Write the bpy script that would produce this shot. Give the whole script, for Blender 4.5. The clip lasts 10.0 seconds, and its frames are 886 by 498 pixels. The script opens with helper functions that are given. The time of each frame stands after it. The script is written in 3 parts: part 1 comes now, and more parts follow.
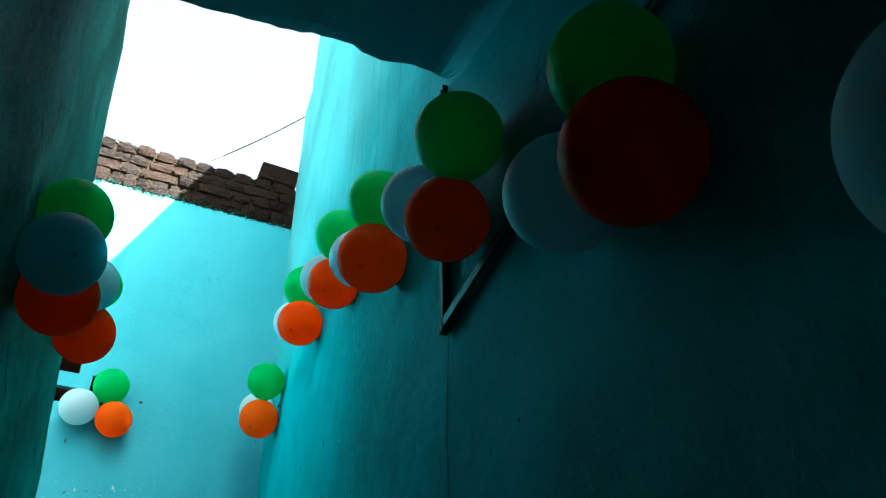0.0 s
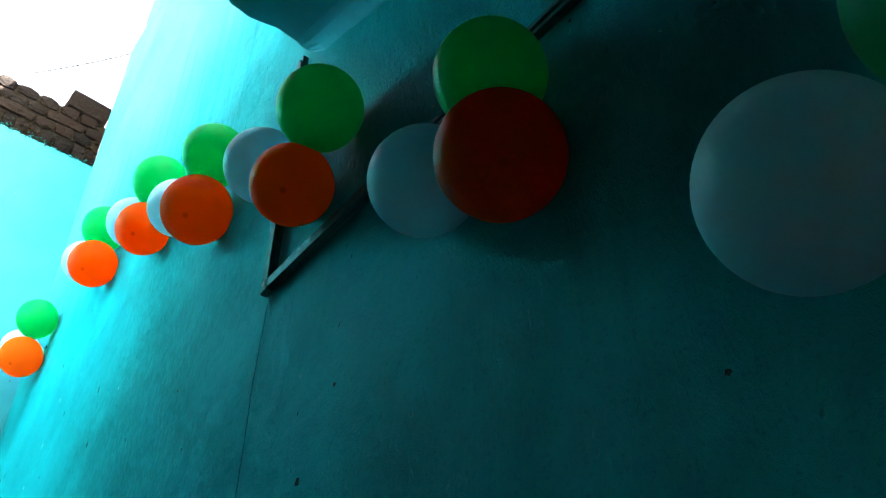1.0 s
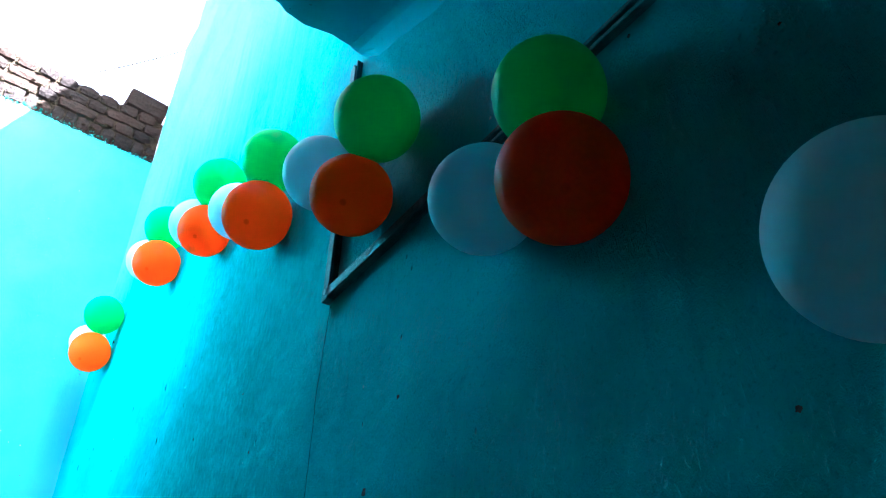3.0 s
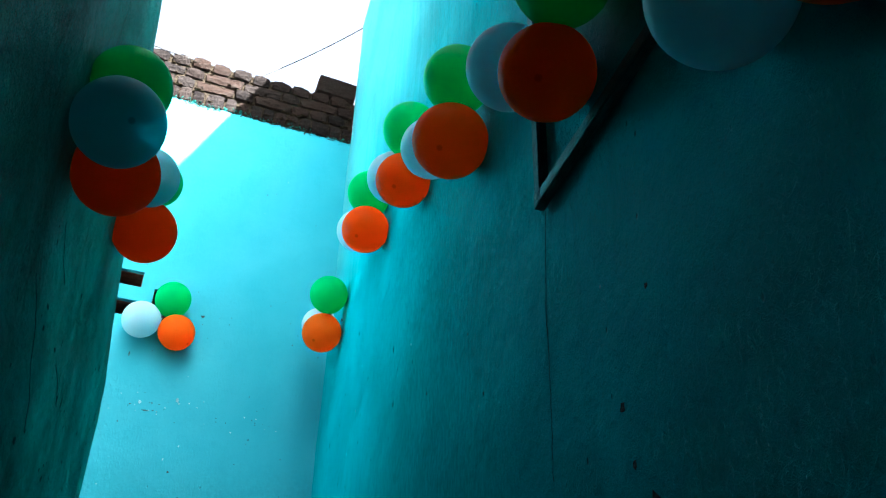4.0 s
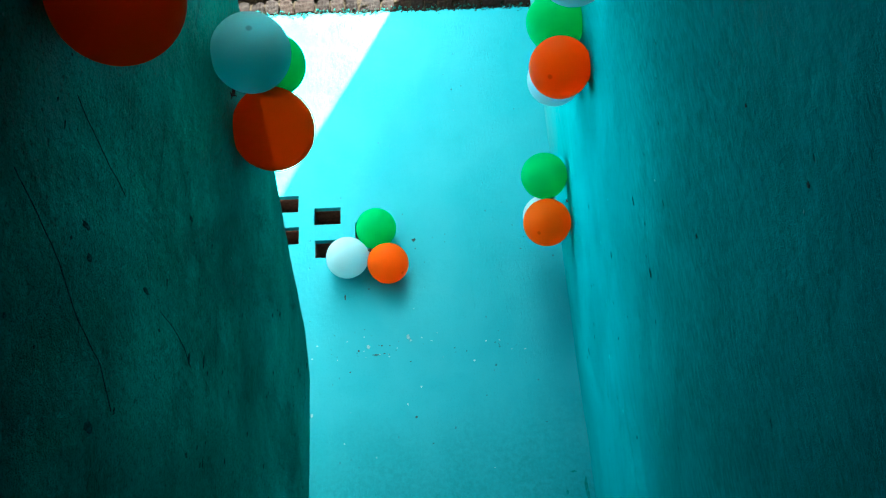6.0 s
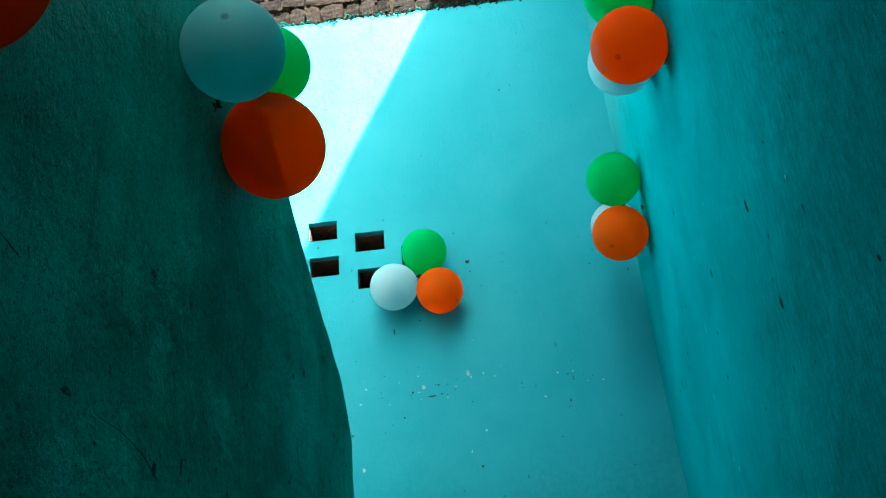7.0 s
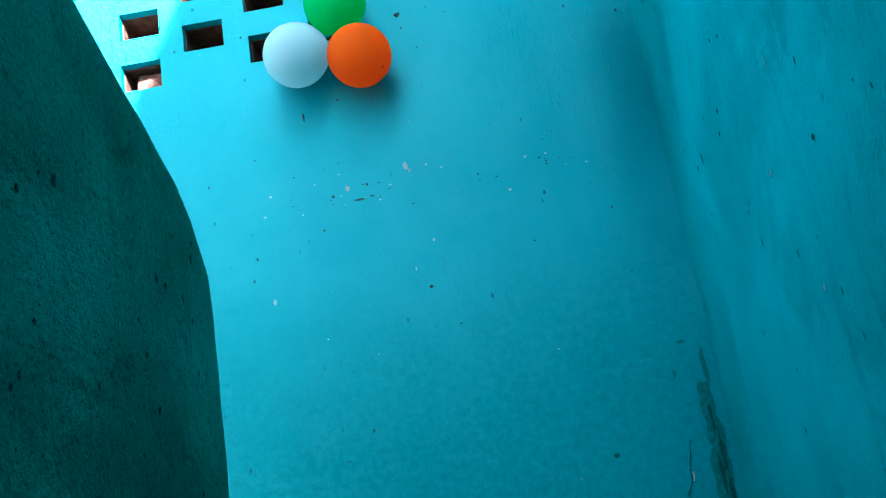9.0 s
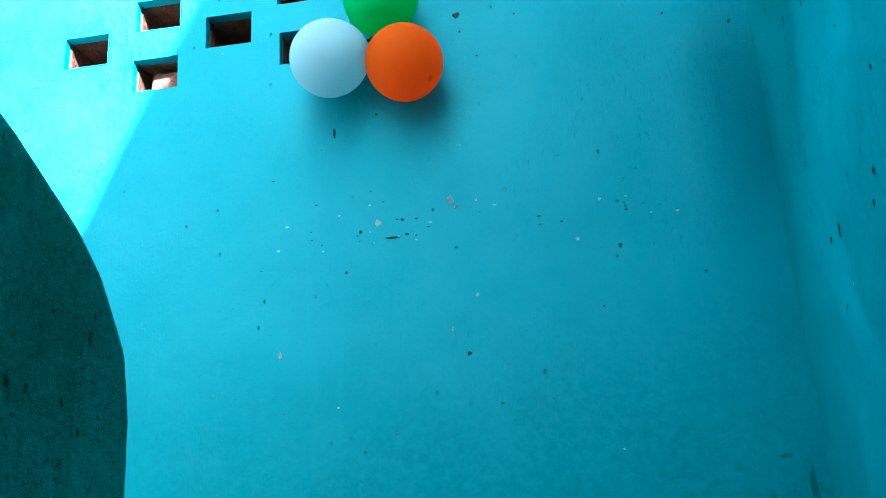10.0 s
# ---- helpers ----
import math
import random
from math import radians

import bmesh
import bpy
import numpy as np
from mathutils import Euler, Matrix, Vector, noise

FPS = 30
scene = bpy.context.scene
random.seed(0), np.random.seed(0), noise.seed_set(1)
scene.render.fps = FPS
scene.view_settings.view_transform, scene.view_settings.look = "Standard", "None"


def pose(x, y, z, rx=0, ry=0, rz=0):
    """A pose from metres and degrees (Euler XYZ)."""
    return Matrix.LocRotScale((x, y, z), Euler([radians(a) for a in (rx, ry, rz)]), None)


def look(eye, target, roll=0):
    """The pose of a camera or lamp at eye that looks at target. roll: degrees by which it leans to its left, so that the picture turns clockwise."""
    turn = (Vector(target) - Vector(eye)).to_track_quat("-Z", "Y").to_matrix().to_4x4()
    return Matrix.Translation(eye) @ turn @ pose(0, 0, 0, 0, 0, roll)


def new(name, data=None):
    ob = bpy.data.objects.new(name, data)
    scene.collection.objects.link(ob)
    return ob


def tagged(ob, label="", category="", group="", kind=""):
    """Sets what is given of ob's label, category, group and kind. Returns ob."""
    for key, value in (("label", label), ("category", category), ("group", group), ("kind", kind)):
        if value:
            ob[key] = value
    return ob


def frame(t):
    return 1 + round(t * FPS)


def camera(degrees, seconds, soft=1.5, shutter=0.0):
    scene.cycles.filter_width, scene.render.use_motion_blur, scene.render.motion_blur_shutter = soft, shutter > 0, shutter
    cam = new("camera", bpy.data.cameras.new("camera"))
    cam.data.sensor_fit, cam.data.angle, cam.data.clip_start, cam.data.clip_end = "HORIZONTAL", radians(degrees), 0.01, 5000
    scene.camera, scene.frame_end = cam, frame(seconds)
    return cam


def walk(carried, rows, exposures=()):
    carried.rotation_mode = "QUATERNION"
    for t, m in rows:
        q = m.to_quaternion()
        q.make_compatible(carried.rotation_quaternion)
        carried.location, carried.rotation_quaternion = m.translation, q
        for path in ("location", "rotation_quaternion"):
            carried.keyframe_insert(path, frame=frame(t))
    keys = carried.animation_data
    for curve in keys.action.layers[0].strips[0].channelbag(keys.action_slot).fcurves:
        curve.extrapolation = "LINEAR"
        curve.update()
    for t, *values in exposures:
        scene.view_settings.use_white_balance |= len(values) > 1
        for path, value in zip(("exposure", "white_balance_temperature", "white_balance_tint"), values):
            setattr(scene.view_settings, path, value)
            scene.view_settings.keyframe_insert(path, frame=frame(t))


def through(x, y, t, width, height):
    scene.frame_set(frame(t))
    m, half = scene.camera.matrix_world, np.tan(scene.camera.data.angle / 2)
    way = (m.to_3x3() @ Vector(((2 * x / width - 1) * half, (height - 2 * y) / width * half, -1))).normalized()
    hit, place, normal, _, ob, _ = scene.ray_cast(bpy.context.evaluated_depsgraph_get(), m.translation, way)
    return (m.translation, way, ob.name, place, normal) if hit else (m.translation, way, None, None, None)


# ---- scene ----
cam = camera(54.9, 10.0, 1.2)
PATH = [
    (0, (-0.047, -0.403, 1.453), (0.482, 1.106, 2.655), -0.6),
    (0.2, (-0.058, -0.393, 1.444), (0.564, 1.053, 2.678), -1.0),
    (0.5, (-0.065, -0.368, 1.450), (0.742, 0.971, 2.697), -1.4),
    (0.7, (-0.089, -0.374, 1.421), (0.807, 0.903, 2.673), -1.6),
    (1, (-0.132, -0.401, 1.390), (0.824, 0.892, 2.580), 0.4),
    (1.2, (-0.18, -0.433, 1.374), (0.83, 0.83, 2.55), 0.5),
    (1.5, (-0.202, -0.467, 1.379), (0.875, 0.733, 2.563), 1.5),
    (1.8, (-0.194, -0.492, 1.386), (0.964, 0.621, 2.578), 1.0),
    (2, (-0.179, -0.496, 1.388), (1.030, 0.556, 2.584), -0.4),
    (2.2, (-0.167, -0.499, 1.395), (1.088, 0.51, 2.581), -2.0),
    (2.5, (-0.175, -0.475, 1.399), (0.963, 0.673, 2.576), -0.1),
    (2.7, (-0.191, -0.464, 1.397), (0.85, 0.793, 2.554), 0.4),
    (3, (-0.166, -0.425, 1.425), (0.707, 0.958, 2.576), 1.9),
    (3.2, (-0.148, -0.401, 1.430), (0.624, 1.042, 2.580), 2.5),
    (4.3, (-0.013, -0.065, 1.485), (0.302, 1.596, 2.554), 1.1),
    (4.5, (0.001, 0.001, 1.501), (0.228, 1.659, 2.595), 0.9),
    (4.8, (-0.005, 0.096, 1.517), (0.133, 1.728, 2.666), 0.7),
    (5, (0.006, 0.171, 1.566), (0.134, 1.820, 2.690), -0.3),
    (5.2, (0.022, 0.243, 1.604), (0.107, 1.928, 2.678), -1.0),
    (5.5, (0.048, 0.332, 1.585), (0.050, 2.068, 2.578), -2.0),
    (5.7, (0.082, 0.42, 1.625), (0.049, 2.184, 2.566), -2.7),
    (6, (0.107, 0.528, 1.682), (0.007, 2.300, 2.603), -3.5),
    (6.2, (0.093, 0.585, 1.711), (-0.038, 2.334, 2.674), -3.9),
    (7.3, (0.104, 1.007, 1.963), (-0.148, 2.759, 2.892), -5.3),
    (7.5, (0.085, 1.076, 1.967), (-0.167, 2.854, 2.848), -5.3),
    (7.8, (0.059, 1.192, 2.021), (-0.184, 2.999, 2.844), -5.5),
    (8, (0.065, 1.264, 2.058), (-0.185, 3.095, 2.823), -5.9),
    (8.2, (0.081, 1.347, 2.097), (-0.183, 3.196, 2.813), -6.6),
    (8.5, (0.100, 1.502, 2.155), (-0.158, 3.374, 2.808), -7.5),
    (8.7, (0.114, 1.565, 2.162), (-0.145, 3.46, 2.745), -8.1),
    (9, (0.112, 1.676, 2.174), (-0.148, 3.591, 2.687), -9.0),
    (9.2, (0.129, 1.732, 2.17), (-0.152, 3.65, 2.663), -7.1),
    (9.5, (0.139, 1.877, 2.223), (-0.190, 3.803, 2.647), -5.1),
    (9.7, (0.15, 1.956, 2.27), (-0.219, 3.871, 2.713), -4.3),
    (10, (0.156, 2.085, 2.379), (-0.301, 3.953, 2.927), -3.3),
]
# seconds, stops, kelvin, tint
LIGHT = [(0.0, 4.77, 6300, 4), (0.5, 4.57, 6400, 3), (0.7, 4.82, 6450, 4), (1.0, 6.25, 6550, 8), (1.5, 7.45, 6600, 10), (2.0, 9.15, 6500, 10), (2.5, 9.6, 6000, 16), (2.7, 9.06, 5864, 17), (3.0, 6.87, 5385, 17), (3.2, 5.49, 5700, 13), (4.5, 5.0, 6050, 4), (5.0, 4.77, 6750, -14), (5.5, 4.79, 6850, -18), (6.0, 5.05, 6050, -4), (6.2, 4.98, 6050, -4), (7.5, 4.41, 6200, -4), (8.0, 4.57, 5620, 5), (8.5, 4.5, 5380, 7), (9.0, 4.68, 5350, 7), (9.5, 4.95, 5325, 7), (10.0, 4.63, 5350, 7)]
walk(cam, [(t, look(eye, target, roll)) for t, eye, target, roll in PATH], LIGHT)

# ---- daylight ----
SUN_WAY = Vector((-1.0, 2.2, -2.04)).normalized()
world = bpy.data.worlds.new("sky")
scene.world = world
world.use_nodes = True
wn = world.node_tree
sky = wn.nodes.new("ShaderNodeTexSky")
sky.sky_type = "NISHITA"
sky.sun_disc = False
sky.sun_elevation = math.asin(-SUN_WAY.z)
sky.sun_rotation = math.atan2(-SUN_WAY.x, -SUN_WAY.y)
sky.dust_density = 8.0
haze = wn.nodes.new("ShaderNodeHueSaturation")
haze.inputs["Saturation"].default_value = 0.5
wn.links.new(sky.outputs[0], haze.inputs["Color"])
wn.links.new(haze.outputs[0], wn.nodes["Background"].inputs[0])
wn.nodes["Background"].inputs[1].default_value = 0.028
sun = new("sun", bpy.data.lights.new("sun", "SUN"))
sun.data.energy, sun.data.angle, sun.data.color = 5.0, radians(0.5), (1.0, 0.97, 0.92)
sun.matrix_world = look((0, 0, 0), SUN_WAY) @ Matrix.Identity(4)
sun.location = (6, -3, 12)


# ---- materials ----
class Nodes:
    """A small builder for node materials."""

    def __init__(self, name):
        self.mat = bpy.data.materials.new(name)
        self.mat.use_nodes = True
        self.t = self.mat.node_tree
        self.bsdf = self.t.nodes["Principled BSDF"]
        self.coord = self.t.nodes.new("ShaderNodeTexCoord").outputs["Object"]

    def node(self, kind, **inputs):
        n = self.t.nodes.new(kind)
        for k, v in inputs.items():
            self.put(n.inputs[k.replace("_", " ")], v)
        return n

    def put(self, socket, v):
        if isinstance(v, bpy.types.NodeSocket):
            self.t.links.new(v, socket)
        else:
            socket.default_value = v

    def stretch(self, sx, sy, sz, source=None):
        m = self.node("ShaderNodeMapping", Vector=source or self.coord)
        m.inputs["Scale"].default_value = (sx, sy, sz)
        return m.outputs[0]

    def noise(self, scale, detail=4.0, rough=0.55, vec=None, distort=0.0):
        return self.node("ShaderNodeTexNoise", Vector=vec or self.coord, Scale=scale, Detail=detail, Roughness=rough, Distortion=distort).outputs["Fac"]

    def ramp(self, fac, stops):
        n = self.node("ShaderNodeValToRGB", Fac=fac)
        while len(n.color_ramp.elements) < len(stops):
            n.color_ramp.elements.new(0.5)
        for e, (p, c) in zip(n.color_ramp.elements, stops):
            e.position, e.color = p, (*c, 1) if len(c) == 3 else c
        return n.outputs["Color"]

    def grey(self, fac, a, b):
        n = self.node("ShaderNodeMapRange", Value=fac)
        n.inputs["From Min"].default_value, n.inputs["From Max"].default_value = a, b
        return n.outputs[0]

    def mix(self, fac, a, b, blend="MIX"):
        n = self.t.nodes.new("ShaderNodeMix")
        n.data_type, n.blend_type = "RGBA", blend
        self.put(n.inputs[0], fac)
        self.put(n.inputs[6], (*a, 1) if isinstance(a, tuple) else a)
        self.put(n.inputs[7], (*b, 1) if isinstance(b, tuple) else b)
        return n.outputs[2]

    def math(self, op, a, b):
        n = self.t.nodes.new("ShaderNodeMath")
        n.operation = op
        self.put(n.inputs[0], a)
        self.put(n.inputs[1], b)
        return n.outputs[0]

    def bump(self, height, dist, under=None):
        n = self.node("ShaderNodeBump", Height=height, Distance=dist)
        if under is not None:
            self.put(n.inputs["Normal"], under)
        return n.outputs[0]

    def done(self, color, rough, normal=None, spec=0.4):
        self.put(self.bsdf.inputs["Base Color"], (*color, 1) if isinstance(color, tuple) else color)
        self.put(self.bsdf.inputs["Roughness"], rough)
        self.bsdf.inputs["Specular IOR Level"].default_value = spec
        if normal is not None:
            self.put(self.bsdf.inputs["Normal"], normal)
        return self.mat


def plaster(name, base, dark, light, relief=1.0, grit=1.0, wrinkle=1.0, stain=1.0, gloss=0.05, bare=0.0, stain_shade=0.0, swell=1.0, scrape=0.5, pale_top=0.0):
    """Old lime plaster under brushed, worn distemper paint, crinkled in patches."""
    m = Nodes(name)
    blotch = m.noise(2.2, 5, 0.6, distort=0.4)
    streak = m.noise(1.0, 5, 0.65, m.stretch(22, 22, 1.4))
    fine = m.noise(150, 4, 0.7)
    grain = m.noise(75, 5, 0.75, m.stretch(1, 1, 0.45))
    worn = m.grey(m.noise(2.7, 3, 0.5, distort=0.6), 0.42, 0.62)
    c = m.mix(m.grey(blotch, 0.35, 0.7), base, light)
    c = m.mix(m.math("MULTIPLY", m.grey(streak, 0.55, 0.8), 0.45), c, light)
    c = m.mix(m.math("MULTIPLY", m.grey(streak, 0.42, 0.22), 0.5 * stain), c, dark)
    c = m.mix(m.math("MULTIPLY", m.grey(fine, 0.46, 0.28), 0.5 * grit), c, dark)
    c = m.mix(m.math("MULTIPLY", m.grey(fine, 0.60, 0.74), 0.35 * grit), c, light)
    c = m.mix(m.math("MULTIPLY", m.grey(grain, 0.45, 0.25), m.math("MULTIPLY", worn, 0.3 * grit)), c, dark)
    patch = m.noise(5.5, 6, 0.7, distort=0.8)
    c = m.mix(m.math("MULTIPLY", m.grey(patch, 0.58, 0.72), 0.45 * stain), c, dark)
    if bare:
        # bare: grainy paint along the climb, darkened to carry the shade there, ragged limit
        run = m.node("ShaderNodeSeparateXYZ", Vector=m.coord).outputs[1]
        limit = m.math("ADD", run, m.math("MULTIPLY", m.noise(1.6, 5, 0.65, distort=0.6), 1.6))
        grain_shade = m.math("MULTIPLY", m.math("MULTIPLY", m.grey(limit, 3.5, 2.7), m.grey(limit, 1.6, 2.3)), m.math("ADD", 0.45, m.grey(grain, 0.62, 0.38)))
        c = m.mix(m.math("MULTIPLY", grain_shade, bare), c, tuple(v * w for v, w in zip(dark, (1.0, 0.85, 0.72))))
    if stain_shade:
        # greener, blistered stain; its band also paints the foot's shade, ragged upper limit
        up = m.node("ShaderNodeSeparateXYZ", Vector=m.coord).outputs[2]
        rise = m.math("ADD", up, m.math("MULTIPLY", m.noise(1.9, 5, 0.6, distort=0.7), 0.9))
        low_band = m.math("MULTIPLY", m.grey(rise, 3.15, 2.75), m.math("ADD", 0.4, m.grey(m.noise(48, 4, 0.7), 0.62, 0.36)))
        c = m.mix(m.math("MULTIPLY", low_band, stain_shade), c, dark)
    if pale_top:
        # pale streaks in runs, whitened towards the open top to carry strong skylight
        up = m.node("ShaderNodeSeparateXYZ", Vector=m.coord).outputs[2]
        runs = m.math("ADD", up, m.math("MULTIPLY", m.noise(1.0, 5, 0.65, m.stretch(16, 16, 0.8)), 1.6))
        c = m.mix(m.math("MULTIPLY", m.grey(runs, 4.0, 5.0), pale_top), c, (0.10, 0.34, 0.38))
    # pin holes and flecks of bare lime
    pits = m.node("ShaderNodeTexVoronoi", Vector=m.stretch(1, 1, 0.6), Scale=22.0)
    pitmask = m.math("MULTIPLY", m.grey(pits.outputs["Distance"], 0.085, 0.045), m.grey(m.noise(3.1, 3), 0.48, 0.58))
    c = m.mix(m.math("MULTIPLY", pitmask, 0.7), c, (0.006, 0.045, 0.047))
    flecks = m.node("ShaderNodeTexVoronoi", Vector=m.stretch(1, 1, 0.8), Scale=17.0)
    fleckmask = m.math("MULTIPLY", m.grey(flecks.outputs["Distance"], 0.055, 0.03), m.grey(m.noise(2.3, 3, 0.5, m.stretch(1, 1, 2.0)), 0.54, 0.6))
    c = m.mix(m.math("MULTIPLY", fleckmask, 0.55), c, (0.22, 0.40, 0.43))
    # creases of the paint skin
    skin = m.noise(62, 2, 0.5, m.stretch(1, 1, 1.3), 1.4)
    # short raised strokes left by the brush and trowel
    stroke = m.math("MULTIPLY", m.grey(m.noise(120, 3, 0.6, m.stretch(1, 1, 0.3), 0.6), 0.58, 0.72), worn)
    c = m.mix(m.math("MULTIPLY", stroke, 0.5 * scrape), c, light)
    crease = m.math("MULTIPLY", m.grey(m.math("ABSOLUTE", m.math("SUBTRACT", skin, 0.5), 0.0), 0.05, 0.0), m.grey(m.noise(3.7, 4, 0.6, distort=0.5), 0.42, 0.68))
    c = m.mix(m.math("MULTIPLY", crease, 0.22 * wrinkle), c, dark)
    n = m.bump(m.noise(3.5, 3, 0.5), 0.03 * relief * swell)
    n = m.bump(m.noise(30, 5, 0.7), 0.006 * relief, n)
    n = m.bump(m.math("MULTIPLY", grain, m.math("ADD", 0.2, worn)), 0.009 * relief, n)
    n = m.bump(stroke, 0.004 * scrape, n)
    n = m.bump(crease, 0.0038 * wrinkle, n)
    n = m.bump(m.math("SUBTRACT", fleckmask, pitmask), 0.005, n)
    return m.done(c, m.math("ADD", 0.5, m.math("MULTIPLY", fine, 0.25)), n, gloss)


TEAL = plaster("teal_plaster", (0.015, 0.240, 0.299), (0.007, 0.178, 0.208), (0.026, 0.27, 0.33), 0.3, 0.8, 0.12, 0.3, 0.15, 0.0, 0.65, 0.1, 0.35)
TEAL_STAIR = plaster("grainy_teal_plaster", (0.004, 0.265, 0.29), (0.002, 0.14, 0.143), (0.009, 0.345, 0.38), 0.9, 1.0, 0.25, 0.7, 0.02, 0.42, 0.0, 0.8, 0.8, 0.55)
# Rough wall's base is darker and greener, carrying its shade in the colour.
TEAL_ROUGH = plaster("rough_dim_teal_plaster", (0.006, 0.20, 0.152), (0.002, 0.058, 0.042), (0.016, 0.46, 0.38), 3.4, 1.9, 0.5, 1.3, 0.06, 0.0, 0.0, 0.8, 1.7)


def brick_mat():
    m = Nodes("weathered_brick")
    info = m.t.nodes.new("ShaderNodeObjectInfo").outputs["Random"]
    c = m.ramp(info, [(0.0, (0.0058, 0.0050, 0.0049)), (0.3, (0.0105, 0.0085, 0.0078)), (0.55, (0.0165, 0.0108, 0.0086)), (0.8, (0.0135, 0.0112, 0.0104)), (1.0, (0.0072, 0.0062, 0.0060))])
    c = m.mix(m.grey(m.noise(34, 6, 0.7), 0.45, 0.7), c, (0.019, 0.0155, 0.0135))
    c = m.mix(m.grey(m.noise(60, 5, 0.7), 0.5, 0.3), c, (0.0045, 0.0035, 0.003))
    n = m.bump(m.noise(40, 6, 0.7), 0.02)
    return m.done(c, 0.92, n, 0.0)


BRICK = brick_mat()


def rough_mat(name, a, b, scale, relief, rough=0.9, gloss=0.1):
    m = Nodes(name)
    f = m.noise(scale, 6, 0.65)
    c = m.mix(m.grey(f, 0.35, 0.65), a, b)
    return m.done(c, rough, m.bump(m.noise(scale * 2.5, 5, 0.65), relief), gloss)


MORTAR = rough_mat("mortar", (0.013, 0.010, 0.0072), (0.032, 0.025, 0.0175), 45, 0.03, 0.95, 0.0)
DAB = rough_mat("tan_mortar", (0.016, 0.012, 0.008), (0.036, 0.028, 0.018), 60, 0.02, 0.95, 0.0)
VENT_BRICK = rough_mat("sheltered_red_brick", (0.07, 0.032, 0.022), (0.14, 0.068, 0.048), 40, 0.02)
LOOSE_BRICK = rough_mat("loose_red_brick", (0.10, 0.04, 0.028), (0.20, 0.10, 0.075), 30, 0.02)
CEMENT = rough_mat("cement_floor", (0.125, 0.108, 0.09), (0.20, 0.175, 0.145), 6, 0.01)
EARTH = rough_mat("dry_earth", (0.20, 0.18, 0.16), (0.32, 0.30, 0.27), 1.5, 0.03)
STAIN = rough_mat("grimy_plaster", (0.006, 0.05, 0.05), (0.01, 0.11, 0.115), 90, 0.01)
GRIME = rough_mat("green_corner_grime", (0.004, 0.12, 0.118), (0.008, 0.20, 0.215), 70, 0.01)
SMEAR = rough_mat("dark_green_smear", (0.003, 0.055, 0.048), (0.005, 0.12, 0.11), 60, 0.01)
PIT = rough_mat("bare_dark_plaster", (0.015, 0.03, 0.03), (0.03, 0.06, 0.06), 60, 0.01)
CHIP = rough_mat("bare_lime_plaster", (0.20, 0.34, 0.37), (0.32, 0.47, 0.50), 80, 0.01)
CASING = rough_mat("painted_conduit", (0.006, 0.075, 0.078), (0.013, 0.14, 0.145), 35, 0.006, 0.5)
BEAD_PAINT = rough_mat("worn_pale_green_paint", (0.045, 0.13, 0.13), (0.10, 0.21, 0.21), 30, 0.008, 0.5)
PALE_WALL = rough_mat("pale_room_wall", (0.42, 0.40, 0.38), (0.52, 0.50, 0.47), 4, 0.01)
FRAME_WOOD = rough_mat("grey_green_frame_paint", (0.05, 0.075, 0.075), (0.085, 0.115, 0.115), 14, 0.008, 0.6)
BROKEN = rough_mat("broken_red_render", (0.05, 0.018, 0.012), (0.12, 0.05, 0.035), 70, 0.02)
SCUFF = rough_mat("scuffed_bare_batten", (0.16, 0.24, 0.23), (0.26, 0.34, 0.33), 50, 0.004)
SLOT = rough_mat("dark_conduit_slot", (0.004, 0.012, 0.013), (0.01, 0.03, 0.03), 50, 0.004)
WIRE = rough_mat("dark_wire_insulation", (0.02, 0.02, 0.02), (0.05, 0.045, 0.04), 60, 0.002, 0.6)
TAPE = rough_mat("dark_tie", (0.01, 0.012, 0.01), (0.03, 0.03, 0.025), 60, 0.002, 0.7)
THREAD = rough_mat("white_thread", (0.55, 0.55, 0.5), (0.75, 0.75, 0.7), 90, 0.001, 0.9)


def latex(name, color, through, clear, crown, glow=0.5):
    """Stretched rubber: partly diffusing, partly see-through, thicker and darker at the crown."""
    m = Nodes(name)
    r2 = m.node("ShaderNodeVectorMath", Vector=m.coord)
    r2.operation = "NORMALIZE"
    zn = m.node("ShaderNodeSeparateXYZ", Vector=r2.outputs[0]).outputs[2]
    spot = m.grey(zn, 0.9955, 0.9988)
    cloud = m.noise(22, 3, 0.5)
    dark = tuple(v * 0.45 for v in color)
    c = m.mix(m.math("MULTIPLY", spot, crown), m.mix(m.grey(cloud, 0.3, 0.7), tuple(v * 0.94 for v in color), color), dark)
    m.done(c, 0.36, None, 0.07)
    out = m.t.nodes["Material Output"]
    tl = m.node("ShaderNodeBsdfTranslucent", Color=m.mix(m.math("MULTIPLY", spot, crown), through, dark))
    tr = m.node("ShaderNodeBsdfTransparent", Color=(*through, 1))
    s1 = m.node("ShaderNodeMixShader", Fac=glow)
    m.put(s1.inputs[1], m.bsdf.outputs[0])
    m.put(s1.inputs[2], tl.outputs[0])
    s2 = m.node("ShaderNodeMixShader", Fac=clear)
    m.put(s2.inputs[1], s1.outputs[0])
    m.put(s2.inputs[2], tr.outputs[0])
    m.put(out.inputs["Surface"], s2.outputs[0])
    return m.mat


